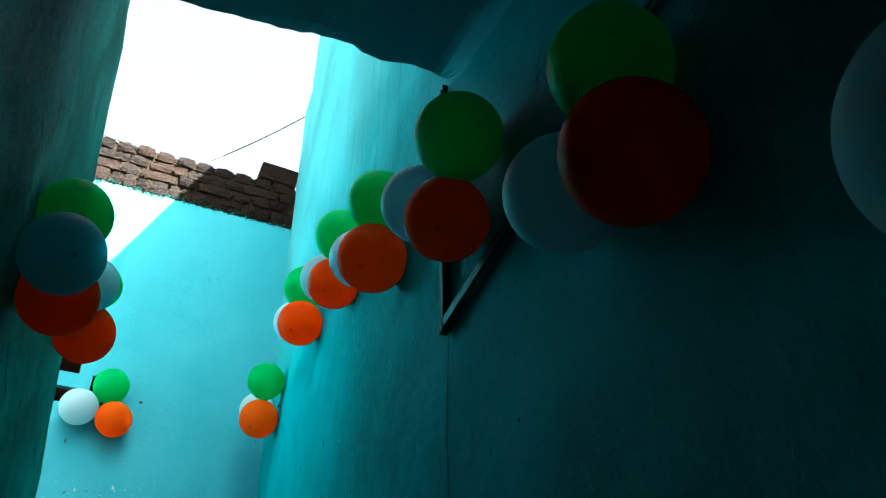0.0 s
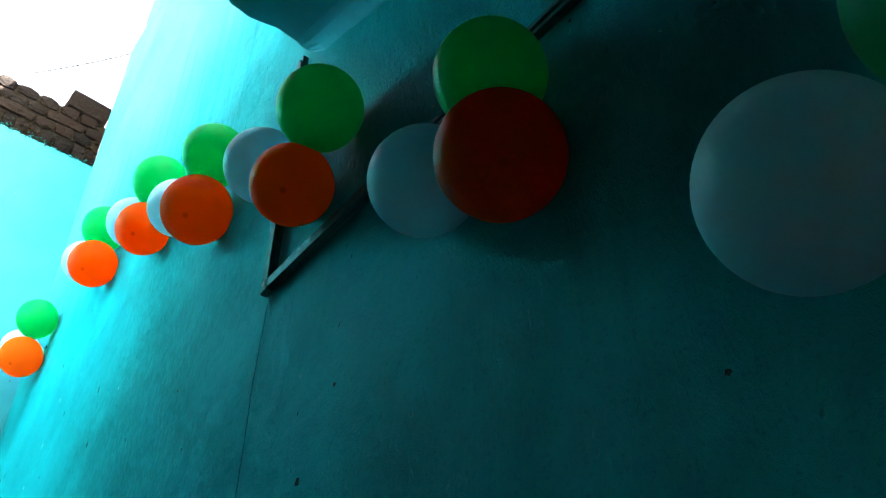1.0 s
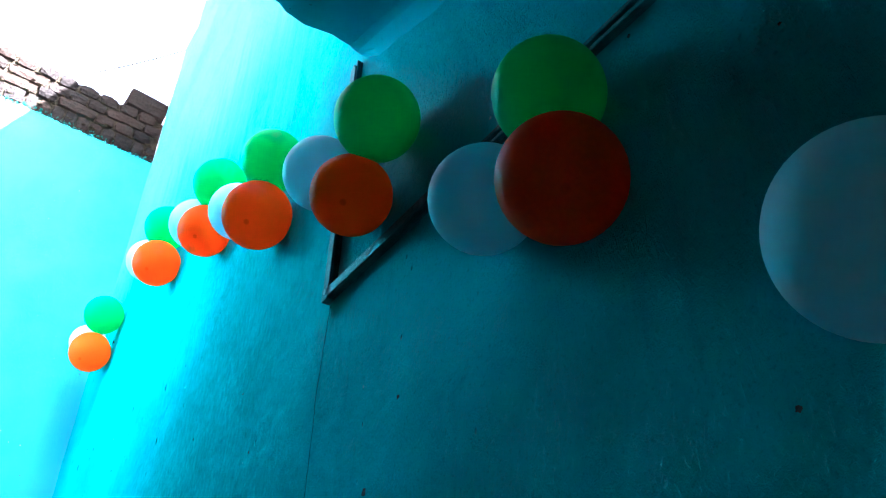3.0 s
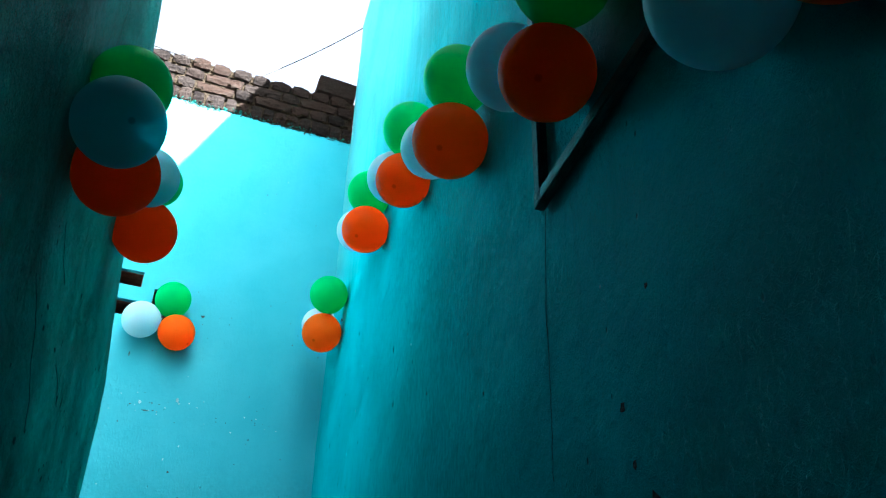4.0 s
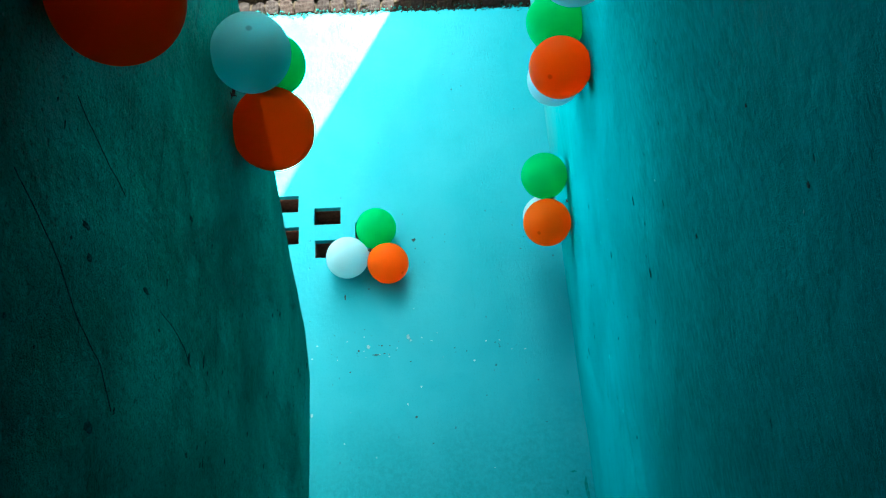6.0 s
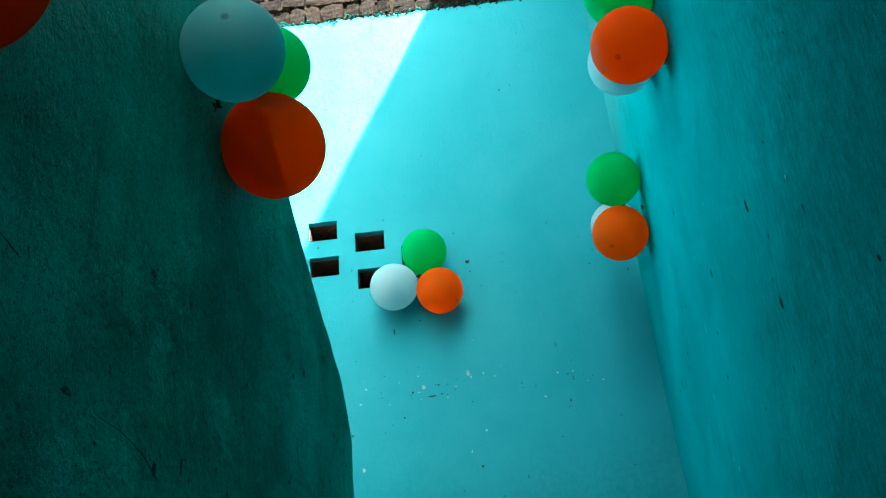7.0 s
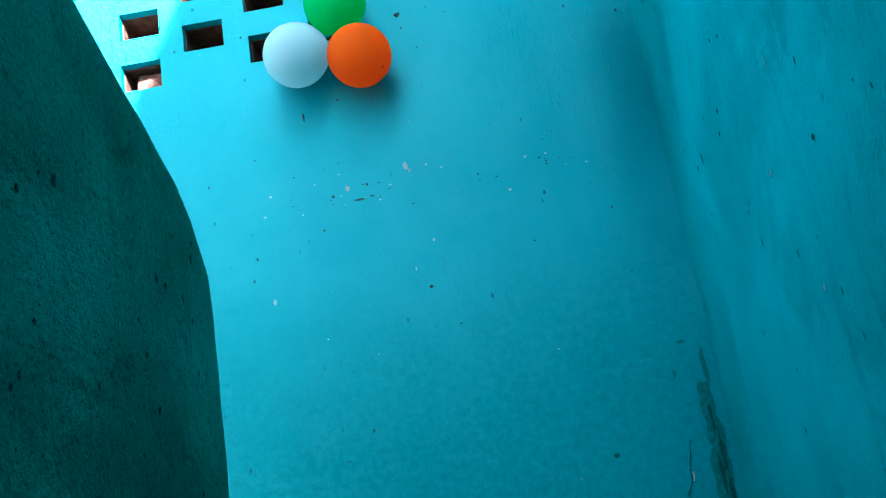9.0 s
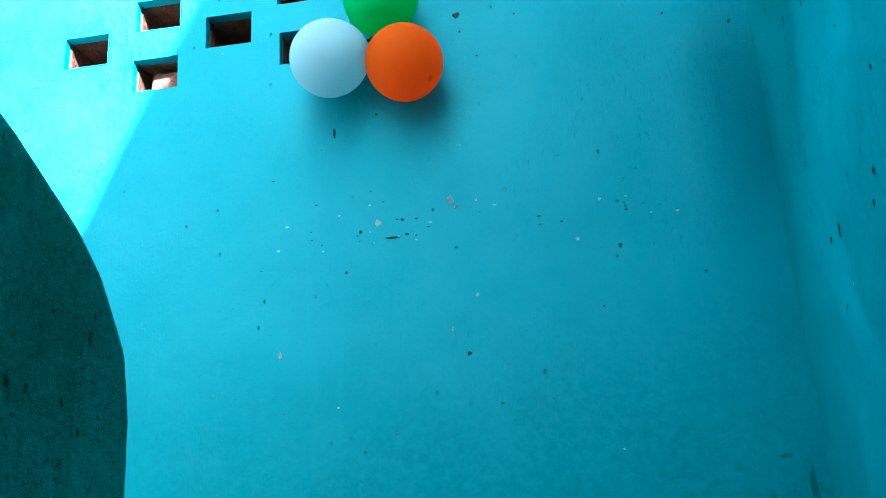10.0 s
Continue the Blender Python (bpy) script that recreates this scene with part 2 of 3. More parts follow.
# Shaded, skylit and dimmed kinds put each wall's light into the rubber's colour.
LATEX = {
    "orange": latex("orange_latex", (0.99, 0.150, 0.003), (1.0, 0.17, 0.003), 0.07, 0.5, 0.8),
    "pale orange": latex("skylit_orange_latex", (0.99, 0.20, 0.008), (1.0, 0.23, 0.010), 0.08, 0.5, 0.75),
    "deep orange": latex("shaded_orange_latex", (0.99, 0.105, 0.006), (1.0, 0.11, 0.006), 0.02, 0.2, 0.65),
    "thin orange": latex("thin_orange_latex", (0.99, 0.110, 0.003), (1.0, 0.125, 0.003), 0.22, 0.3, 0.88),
    "green": latex("green_latex", (0.004, 0.46, 0.150), (0.003, 0.62, 0.20), 0.10, 0.1, 0.6),
    "deep green": latex("shaded_green_latex", (0.003, 0.29, 0.11), (0.002, 0.40, 0.145), 0.05, 0.1, 0.45),
    "white": latex("white_latex", (0.46, 0.62, 0.66), (0.46, 0.70, 0.74), 0.10, 0.4, 0.5),
    "dull white": latex("dimmed_white_latex", (0.41, 0.60, 0.65), (0.43, 0.68, 0.72), 0.08, 0.4, 0.55),
    "thin white": latex("thin_shaded_white_latex", (0.19, 0.47, 0.50), (0.19, 0.55, 0.58), 0.14, 0.75, 0.6),
}


# ---- mesh helpers ----
def mesh_of(name, bm, mat, smooth=False):
    me = bpy.data.meshes.new(name)
    bm.normal_update()
    bm.to_mesh(me)
    bm.free()
    if mat:
        me.materials.append(mat)
    if smooth:
        me.polygons.foreach_set("use_smooth", [True] * len(me.polygons))
    return me


def thing(name, bm, mat, label="", category="", group="", kind="", m=None, smooth=False):
    ob = new(name, mesh_of(name, bm, mat, smooth))
    if m is not None:
        ob.matrix_world = m
    return tagged(ob, label, category, group, kind)


def part(name, bm, mat, parent, label="", m=None, smooth=False):
    ob = new(name, mesh_of(name, bm, mat, smooth))
    ob.parent = parent
    if m is not None:
        ob.matrix_basis = m
    return tagged(ob, label)


def box(bm, x0, x1, y0, y1, z0, z1, bevel=0.0, seg=2):
    """A box with rounded edges, added to bm."""
    made = bmesh.ops.create_cube(bm, size=1.0)["verts"]
    for v in made:
        v.co = Vector(((x0 + x1) / 2 + v.co.x * (x1 - x0), (y0 + y1) / 2 + v.co.y * (y1 - y0), (z0 + z1) / 2 + v.co.z * (z1 - z0)))
    if bevel:
        edges = list({e for v in made for e in v.link_edges})
        bmesh.ops.bevel(bm, geom=edges, offset=bevel, segments=seg, profile=0.5, affect="EDGES")


def tube(bm, points, radius, sides=8):
    """A round tube along points."""
    rings = []
    for i, p in enumerate(points):
        a, b = points[max(i - 1, 0)], points[min(i + 1, len(points) - 1)]
        d = (Vector(b) - Vector(a)).normalized()
        q = d.to_track_quat("Z", "Y")
        rings.append([bm.verts.new(Vector(p) + q @ Vector((radius * math.cos(k * math.tau / sides), radius * math.sin(k * math.tau / sides), 0))) for k in range(sides)])
    for r0, r1 in zip(rings, rings[1:]):
        for k in range(sides):
            bm.faces.new((r0[k], r0[(k + 1) % sides], r1[(k + 1) % sides], r1[k]))
    bm.faces.new(rings[0][::-1])
    bm.faces.new(rings[-1])


def cuts(lo, hi, step, extra=()):
    """Sorted grid lines from lo to hi, with all of extra among them."""
    keep = sorted({lo, hi, *[e for e in extra if lo < e < hi]})
    out = []
    for a, b in zip(keep, keep[1:]):
        n = max(1, round((b - a) / step))
        out += [a + (b - a) * i / n for i in range(n)]
    return out + [hi]


def uneven(p, amount, scale=2.6):
    return amount * (noise.noise(Vector(p) * scale) + 0.4 * noise.noise(Vector(p) * scale * 3.3))


def panel(us, vs, thick, place, solid=lambda u, v: True, rough=0.004, depth=None):
    """A wall of grid cells with an uneven face and real openings. place(u, v, w) gives the point w metres behind the face."""
    bm = bmesh.new()
    front, back = {}, {}

    def vert(store, i, j, w, r):
        if (i, j) not in store:
            p = place(us[i], vs[j], w)
            store[i, j] = bm.verts.new(place(us[i], vs[j], w + uneven(p, r)))
        return store[i, j]

    cells = {(i, j) for i in range(len(us) - 1) for j in range(len(vs) - 1) if solid((us[i] + us[i + 1]) / 2, (vs[j] + vs[j + 1]) / 2)}
    for i, j in cells:
        ring = [(i, j), (i + 1, j), (i + 1, j + 1), (i, j + 1)]
        bm.faces.new([vert(front, a, b, 0, rough) for a, b in ring])
        bm.faces.new([vert(back, a, b, thick, 0) for a, b in ring][::-1])
        for k, (di, dj) in enumerate(((0, -1), (1, 0), (0, 1), (-1, 0))):
            if (i + di, j + dj) not in cells:
                a, b = ring[k], ring[(k + 1) % 4]
                bm.faces.new((vert(front, *b, 0, rough), vert(front, *a, 0, rough), vert(back, *a, thick, 0), vert(back, *b, thick, 0)))
    bmesh.ops.recalc_face_normals(bm, faces=bm.faces)
    return bm


def flake(w, h, seed, flat=0.0012):
    """A thin ragged scab in the yz plane."""
    rng = random.Random(seed)
    bm = bmesh.new()
    n = 11
    ring = [(math.cos(k * math.tau / n) * w / 2 * rng.uniform(0.55, 1.15), math.sin(k * math.tau / n) * h / 2 * rng.uniform(0.55, 1.15)) for k in range(n)]
    low = [bm.verts.new((0, y, z)) for y, z in ring]
    top = [bm.verts.new((-flat, y * 0.8, z * 0.8)) for y, z in ring]
    bm.faces.new(top)
    for k in range(n):
        bm.faces.new((low[k], low[(k + 1) % n], top[(k + 1) % n], top[k]))
    bmesh.ops.recalc_face_normals(bm, faces=bm.faces)
    return bm


def ribbon(points, width, seed):
    """A hairline crack: a narrow ragged strip through (y, z) points."""
    rng = random.Random(seed)
    bm = bmesh.new()
    fine = []
    for a, b in zip(points, points[1:]):
        n = max(2, int((Vector(b) - Vector(a)).length / 0.012))
        fine += [Vector(a).lerp(Vector(b), k / n) for k in range(n)]
    fine.append(Vector(points[-1]))
    prev = None
    for p in fine:
        w = width * rng.uniform(0.3, 1.0)
        o = rng.uniform(-1, 1) * 0.0016
        pair = [bm.verts.new((0, p.x + o - w / 2, p.y)), bm.verts.new((-0.001, p.x + o, p.y)), bm.verts.new((0, p.x + o + w / 2, p.y))]
        if prev:
            bm.faces.new((prev[0], prev[1], pair[1], pair[0]))
            bm.faces.new((prev[1], prev[2], pair[2], pair[1]))
        prev = pair
    bmesh.ops.recalc_face_normals(bm, faces=bm.faces)
    return bm


# ---- setting ----
XR = 0.442                     # face of the wall beside the stair
END_Y, END_TURN = 3.8435, math.atan(0.0911)
END = Matrix.Translation((0, END_Y, 0)) @ Matrix.Rotation(END_TURN, 4, "Z")


def west_x(y):
    return -0.36 - 0.033 * y


# ground far round the house
bm = bmesh.new()
bmesh.ops.create_grid(bm, x_segments=20, y_segments=20, size=600)
thing("ground", bm, EARTH, "bare dry earth round the house", "ground", kind="structure", m=pose(0, 0, -0.02))

# unseen dark wall added beyond the landing to hold back low sky light
bm = bmesh.new()
box(bm, -1.67, -1.44, -3.2, 3.55, -0.1, 3.0, 0.01)
thing("wall_sky_block", bm, MORTAR, "plain dark wall added out of view to block low skylight", "wall", kind="structure")

# stair and landings
RISE, GOING, STEPS = 0.16, 0.38, 7
bm = bmesh.new()
box(bm, -2.4, XR + 0.25, -3.2, 0.15, -0.2, 0.0, 0.004)
box(bm, -3.2, XR + 0.25, 0.15 + GOING * (STEPS - 1), 4.3, -0.2, RISE * STEPS, 0.004)
floor_ob = thing("floor", bm, CEMENT, "plain grey cement floor and landing", "floor", kind="structure")
for n in range(STEPS - 1):
    bm = bmesh.new()
    box(bm, west_x(1) - 0.06, XR + 0.05, 0.15 + GOING * n + 0.004, 0.15 + GOING * (n + 1), -0.15, RISE * (n + 1), 0.008)
    part("stair_step", bm, CEMENT, floor_ob)

# wall beside the stair, full height
EAST_TOP = 6.24
DOOR_Y0, DOOR_Y1 = -1.26, -0.50


def east_solid(y, z):
    if DOOR_Y0 < y < DOOR_Y1 and z < 2.03:
        return False
    if y > 3.86 and z > 4.75:
        return False
    return not (y > 3.62 and z > 5.78)


ys = cuts(-3.0, 4.2, 0.06, (3.62, 3.86, DOOR_Y0, DOOR_Y1))
zs = cuts(-0.1, EAST_TOP, 0.06, (4.75, 5.78, 2.03))
bm = panel(ys, zs, 0.23, lambda u, v, w: (XR + w, u + ((0.02 * noise.noise((v * 14, 1, 0)) + 0.012 * noise.noise((v * 45, 6, 0))) if u > 3.6 and v > 4.72 else 0), v), east_solid, 0.006)
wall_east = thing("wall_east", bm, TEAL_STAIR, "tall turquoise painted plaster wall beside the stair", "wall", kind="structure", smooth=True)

# opposite wall, whose top slopes down towards a rounded end
PROFILE = [(0.3, 4.1), (1.0, 3.88), (1.43, 3.67), (1.65, 3.55), (1.77, 3.42), (1.89, 3.29), (2.03, 3.18), (2.22, 3.09), (2.44, 2.974), (2.62, 2.862), (2.84, 2.731), (2.922, 2.664), (2.976, 2.592), (3.006, 2.50), (3.008, 2.2), (3.008, 2.0)]


def west_wall():
    """One body under the sloping outline, with its rim rounded on both faces."""
    R, T = 0.03, 0.21
    py, pz = [p[0] for p in PROFILE], [p[1] for p in PROFILE]
    end_y = max(py)

    def top(y):
        best = pz[0] + (py[0] - y) * 0.34
        for (a, za), (b, zb) in zip(PROFILE, PROFILE[1:]):
            if a <= y <= b:
                best = za + (zb - za) * (y - a) / max(b - a, 1e-6)
        return best

    def soft_top(y):
        w = min(0.03, end_y - y)
        return sum(top(min(y + w * k / 4, end_y)) for k in range(-4, 5)) / 9

    rim = [0.0, 0.002, 0.006, 0.012, 0.02, 0.035]
    cols = [end_y - r for r in rim] + [end_y - 0.035 - 0.05 * k for k in range(1, 61)] + [-0.3, -0.55]
    bm = bmesh.new()
    sides = []
    for face in (0, 1):
        grid = []
        for y in cols:
            t = soft_top(y)
            levels = [t - r for r in rim]
            n = 52
            levels += [levels[-1] + (-0.1 - levels[-1]) * k / n for k in range(1, n + 1)]
            row = []
            for z in levels:
                slope = 0.62 if y > 1.9 else 0.8
                near = min((t - z) * math.cos(math.atan(slope)), end_y - y)
                back = R - math.sqrt(max(R * R - max(R - near, 0.0) ** 2, 0.0))
                wave = uneven((y, z, 2.0), 0.007) + uneven((y, z, 9.0), 0.003, 9.0)
                x = west_x(y) - back + wave if face == 0 else west_x(y) - T + back
                foot = 0.009 * min(max((2.48 - z) / 0.15, 0), 1) if end_y - y < 0.04 else 0
                row.append(bm.verts.new((x, y - foot + (0.006 * noise.noise((z * 6, 3, y)) if near < R else 0), z)))
            grid.append(row)
        sides.append(grid)
        for r0, r1 in zip(grid, grid[1:]):
            for k in range(len(r0) - 1):
                bm.faces.new((r0[k], r0[k + 1], r1[k + 1], r1[k]))
    f, b = sides
    for i in range(len(cols) - 1):
        bm.faces.new((f[i][0], f[i + 1][0], b[i + 1][0], b[i][0]))
    for k in range(len(f[0]) - 1):
        bm.faces.new((f[0][k], f[0][k + 1], b[0][k + 1], b[0][k]))
    bmesh.ops.recalc_face_normals(bm, faces=bm.faces)
    return bm


bm = west_wall()
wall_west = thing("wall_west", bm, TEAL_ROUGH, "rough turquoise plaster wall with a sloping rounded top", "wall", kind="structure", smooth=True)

# unseen pale wall behind the stair's foot, added to bounce neutral light
bm = bmesh.new()
box(bm, west_x(-0.6) - 0.21, west_x(-0.6) - 0.004, -3.0, -0.552, -0.1, 3.2, 0.004)
thing("wall_bounce", bm, PALE_WALL, "unseen pale plaster wall added to bounce neutral light", "wall", kind="structure")

# end wall with brick-sized ventilation holes
VENT_W, VENT_H = 0.118, 0.086
VENTS = [(-0.772, 3.663), (-0.584, 3.593), (-0.767, 3.500), (-0.952, 3.572), (-1.142, 3.495), (-0.955, 3.407), (-0.578, 3.428), (-0.402, 3.512)]
vx = [x / math.cos(END_TURN) + s * VENT_W / 2 for x, z in VENTS for s in (-1, 1)]
vz = [z + s * VENT_H / 2 for x, z in VENTS for s in (-1, 1)]


def end_solid(u, v):
    return not any(abs(u - x / math.cos(END_TURN)) < VENT_W / 2 and abs(v - z) < VENT_H / 2 for x, z in VENTS)


us = cuts(-3.2, 0.46, 0.06, vx + [-1.3 + 0.014 * k for k in range(125)])
vs = cuts(-0.1, 4.785, 0.06, vz)
bm = panel(us, vs, 0.2, lambda u, v, w: (u, w, v + (0.014 * noise.noise((u * 21, 2, 0)) + 0.016 * noise.noise((u * 60, 5, 0)) if v > 4.78 else 0)), end_solid, 0.002)
wall_north = thing("wall_north", bm, TEAL, "turquoise plaster end wall with brick-sized vent holes", "wall", kind="structure", m=END)
bm = bmesh.new()
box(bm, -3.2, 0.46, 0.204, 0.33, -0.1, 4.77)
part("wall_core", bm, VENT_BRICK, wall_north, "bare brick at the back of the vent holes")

for n, (x, z) in enumerate(VENTS):
    bm = bmesh.new()
    u, w, h = x / math.cos(END_TURN), VENT_W / 2, VENT_H / 2
    box(bm, u - w - 0.004, u - w + 0.004, 0.022, 0.203, z - h, z + h, 0.002)
    box(bm, u + w - 0.004, u + w + 0.004, 0.022, 0.203, z - h, z + h, 0.002)
    box(bm, u - w + 0.004, u + w - 0.004, 0.030, 0.203, z + h - 0.004, z + h + 0.004, 0.002)
    box(bm, u - w + 0.004, u + w - 0.004, 0.012, 0.203, z - h - 0.004, z - h + 0.005, 0.002)
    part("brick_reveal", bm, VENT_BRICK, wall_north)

# a loose brick pushed into one hole
bm = bmesh.new()
u = -0.955 / math.cos(END_TURN)
box(bm, u - 0.030, u + 0.053, 0.040, 0.17, 3.407 - 0.038, 3.407 + 0.022, 0.008)
rng = random.Random(3)
for v in bm.verts:
    v.co += Vector((rng.uniform(-1, 1), rng.uniform(-1, 1), rng.uniform(-1, 1))) * 0.004
part("vent_brick", bm, LOOSE_BRICK, wall_north, "loose red brick inside a vent hole")

# ceiling over the foot of the stair: a slab that slopes with the flight, and a lower soffit
def ceiling():
    bm = bmesh.new()
    xs = cuts(-0.75, XR + 0.02, 0.025, (XR - 0.004, XR - 0.014, XR - 0.03, XR - 0.05))
    rows = []
    for k, x in enumerate(xs):
        e = 0.905 + 0.02 * (x > 0.2) + 0.012 * noise.noise((x * 9, 1.3, 0)) + 0.008 * noise.noise((x * 31, 4.3, 0))
        z = 3.035 + 0.008 * noise.noise((x * 13, 7.3, 0))
        pts = [(e, z + 0.14), (e + 0.004, z + 0.012), (e - 0.008, z)] + [(y, 3.042 + 0.352 * (y - 0.925) + uneven((x, y, 5), 0.004) - 0.045 * max(0.0, 1 - (XR - x) / 0.06) ** 2) for y in (0.85, 0.7, 0.5, 0.3, 0.1, -0.16)] + [(-0.16, 3.2)]
        rows.append([bm.verts.new((x, y, zz)) for y, zz in pts])
    for r0, r1 in zip(rows, rows[1:]):
        for k in range(len(r0) - 1):
            bm.faces.new((r0[k], r0[k + 1], r1[k + 1], r1[k]))
        bm.faces.new((r0[-1], r0[0], r1[0], r1[-1]))
    bm.faces.new(rows[0])
    bm.faces.new(rows[-1])
    bmesh.ops.recalc_face_normals(bm, faces=bm.faces)
    return bm


thing("ceiling", ceiling(), TEAL, "sloping turquoise slab with a ragged plaster edge", "ceiling", kind="structure")
bm = bmesh.new()
prof = [(-0.165, 2.211), (-0.165, 3.2), (-3.0, 3.2), (-3.0, 2.055), (-0.42, 2.055)]
f0 = [bm.verts.new((-0.75, y, z)) for y, z in prof]
f1 = [bm.verts.new((XR + 0.02, y, z)) for y, z in prof]
bm.faces.new(f0)
bm.faces.new(f1[::-1])
for k in range(len(prof)):
    bm.faces.new((f0[k], f0[(k + 1) % len(prof)], f1[(k + 1) % len(prof)], f1[k]))
bmesh.ops.recalc_face_normals(bm, faces=bm.faces)
bmesh.ops.bevel(bm, geom=list(bm.edges), offset=0.006, segments=2, affect="EDGES")
thing("ceiling_soffit", bm, TEAL, "low turquoise soffit at the foot of the stair", "ceiling", kind="structure")
# unseen closing wall, kept pale so it bounces neutral light forward
bm = bmesh.new()
box(bm, -0.75, XR + 0.02, -3.2, -3.0, -0.1, 3.2)
thing("wall_south", bm, PALE_WALL, "unseen pale wall closing the back, added to bounce neutral light", "wall", kind="structure")

# door frame on the stair wall
frame_ob = tagged(new("door_1"), "worn grey-green painted door frame with an added unseen leaf", "door frame", kind="structure")
frame_ob.location = (XR, (DOOR_Y0 + DOOR_Y1) / 2, 0)
half = (DOOR_Y1 - DOOR_Y0) / 2
for side in (1, -1):
    bm = bmesh.new()
    for x0, x1, a, b in ((-0.022, 0.02, half + 0.009, half + 0.088), (-0.012, 0.225, half - 0.001, half + 0.0085)):
        a, b = sorted((side * a, side * b))
        box(bm, x0, x1, a, b, 0.0, 2.05, 0.004)
    jamb = part("jamb", bm, FRAME_WOOD, frame_ob)
    bm = bmesh.new()
    tube(bm, [(-0.021, side * (half + 0.034), 0.01 + 0.1 * k) for k in range(21)], 0.005, 8)
    part("bead", bm, BEAD_PAINT, jamb, "worn paler moulding")
# peeled scratches and pits in the jamb's paint
centre_y = (DOOR_Y0 + DOOR_Y1) / 2
rng = random.Random(47)
for n, (y, z, w, h) in enumerate([(-0.4455, 1.885, 0.003, 0.026), (-0.448, 1.868, 0.006, 0.024), (-0.451, 1.846, 0.008, 0.026), (-0.447, 1.842, 0.003, 0.020), (-0.453, 1.822, 0.008, 0.030), (-0.449, 1.815, 0.003, 0.024), (-0.430, 1.838, 0.005, 0.006), (-0.460, 1.965, 0.002, 0.020), (-0.478, 1.89, 0.002, 0.024), (-0.424, 1.93, 0.002, 0.014)]):
    part("peeled_paint", flake(w, h, 900 + n, 0.0006), PIT, frame_ob, m=pose(-0.0225, y - centre_y, z, rng.uniform(-8, 8), 0, 0))
# unseen leaf, added and turned to set how much daylight enters
bm = bmesh.new()
box(bm, 0.0, 0.04, 0.0, 2 * half - 0.09, 0.01, 1.985, 0.005)
for k in range(3):
    box(bm, -0.008, 0.004, 0.08, 2 * half - 0.17, 0.15 + 0.62 * k, 0.65 + 0.62 * k, 0.006)
part("added_leaf", bm, FRAME_WOOD, frame_ob, "unseen panelled leaf added to set the daylight through the doorway", m=pose(0.06, -half + 0.043, 0, 0, 0, -82))
bm = bmesh.new()
box(bm, -0.012, 0.22, -half + 0.002, half - 0.002, 2.02, 2.06, 0.006)
part("head", bm, FRAME_WOOD, frame_ob)


# the dim room behind the door, open at its far end
bm = bmesh.new()
box(bm, 2.2, 2.4, -3.2, 1.4, -0.1, 2.75)
box(bm, XR + 0.24, 2.2, 1.2, 1.4, -0.1, 2.75)
box(bm, XR + 0.24, 2.4, -3.2, 1.4, 2.75, 2.9)
thing("wall_room", bm, PALE_WALL, "pale plain walls and ceiling of the next room", "wall", kind="structure")


# ---- things on the walls ----
def batten(name, length, parent, m, capped):
    """Old wooden wiring batten: two lips with a slot between, capped for part of its length."""
    bm = bmesh.new()
    box(bm, -0.006, 0.0, -0.0135, 0.0135, 0, length, 0.0015)
    box(bm, -0.015, -0.0055, 0.0045, 0.0135, 0, length, 0.002)
    box(bm, -0.015, -0.0055, -0.0135, -0.0045, 0, length, 0.002)
    tray = part(name, bm, CASING, parent, m=m)
    bm = bmesh.new()
    box(bm, -0.0075, -0.0055, -0.0045, 0.0045, 0.002, length, 0.0005)
    part("slot", bm, SLOT, tray, "dark open wiring slot")
    bm = bmesh.new()
    box(bm, -0.019, -0.0145, -0.012, 0.012, 0.0, capped, 0.002)
    part("cap", bm, CASING, tray)
    return tray


conduit = tagged(new("wire_conduit"), "teal-painted wooden wiring batten forming a corner on the wall", "conduit")
conduit.location = (XR - 0.002, 0.949, 2.343)
batten("upright_run", 0.68, conduit, pose(0, 0, 0), 0.66)
level = batten("level_run", 1.09, conduit, pose(0, 0.0, 0.0, 89.9, 0, 0) @ pose(0, 0, 0.004), 0.42)
bm = bmesh.new()
box(bm, -0.022, 0.0, -0.0165, 0.0165, 0.93, 0.945, 0.003)
part("strap", bm, CASING, level)
bm = bmesh.new()
box(bm, -0.021, 0, -0.016, 0.014, -0.018, 0.014, 0.005)
elbow = part("elbow", bm, CASING, conduit)
part("worn_patch", flake(0.012, 0.016, 6), SCUFF, elbow, "pale worn patch", m=pose(-0.0212, -0.002, 0.001))

# sagging wire over the roof gap
bm = bmesh.new()
pts = [Vector((0.46, 3.86, 5.785)).lerp(Vector((-0.288, 3.86, 5.03)), k / 24) - Vector((0, 0, 0.032 * (1 - (k / 12 - 1) ** 2))) for k in range(25)]
tube(bm, pts, 0.0036, 6)
thing("overhead_wire", bm, WIRE, "thin dark wire slung from the wall to the brickwork", "wire")
bm = bmesh.new()
tube(bm, [Vector((-1.25, 3.72, 5.21)).lerp(Vector((-0.55, 3.80, 5.115)), k / 10) - Vector((0, 0, 0.012 * (1 - (k / 5 - 1) ** 2))) for k in range(11)], 0.004, 6)
thing("loose_wire", bm, WIRE, "short dark wire resting along the brickwork top", "wire")


# chips and pits in the plaster, cracks
def east_face(y, z):
    return XR + uneven((XR, y, z), 0.006) - 0.0012


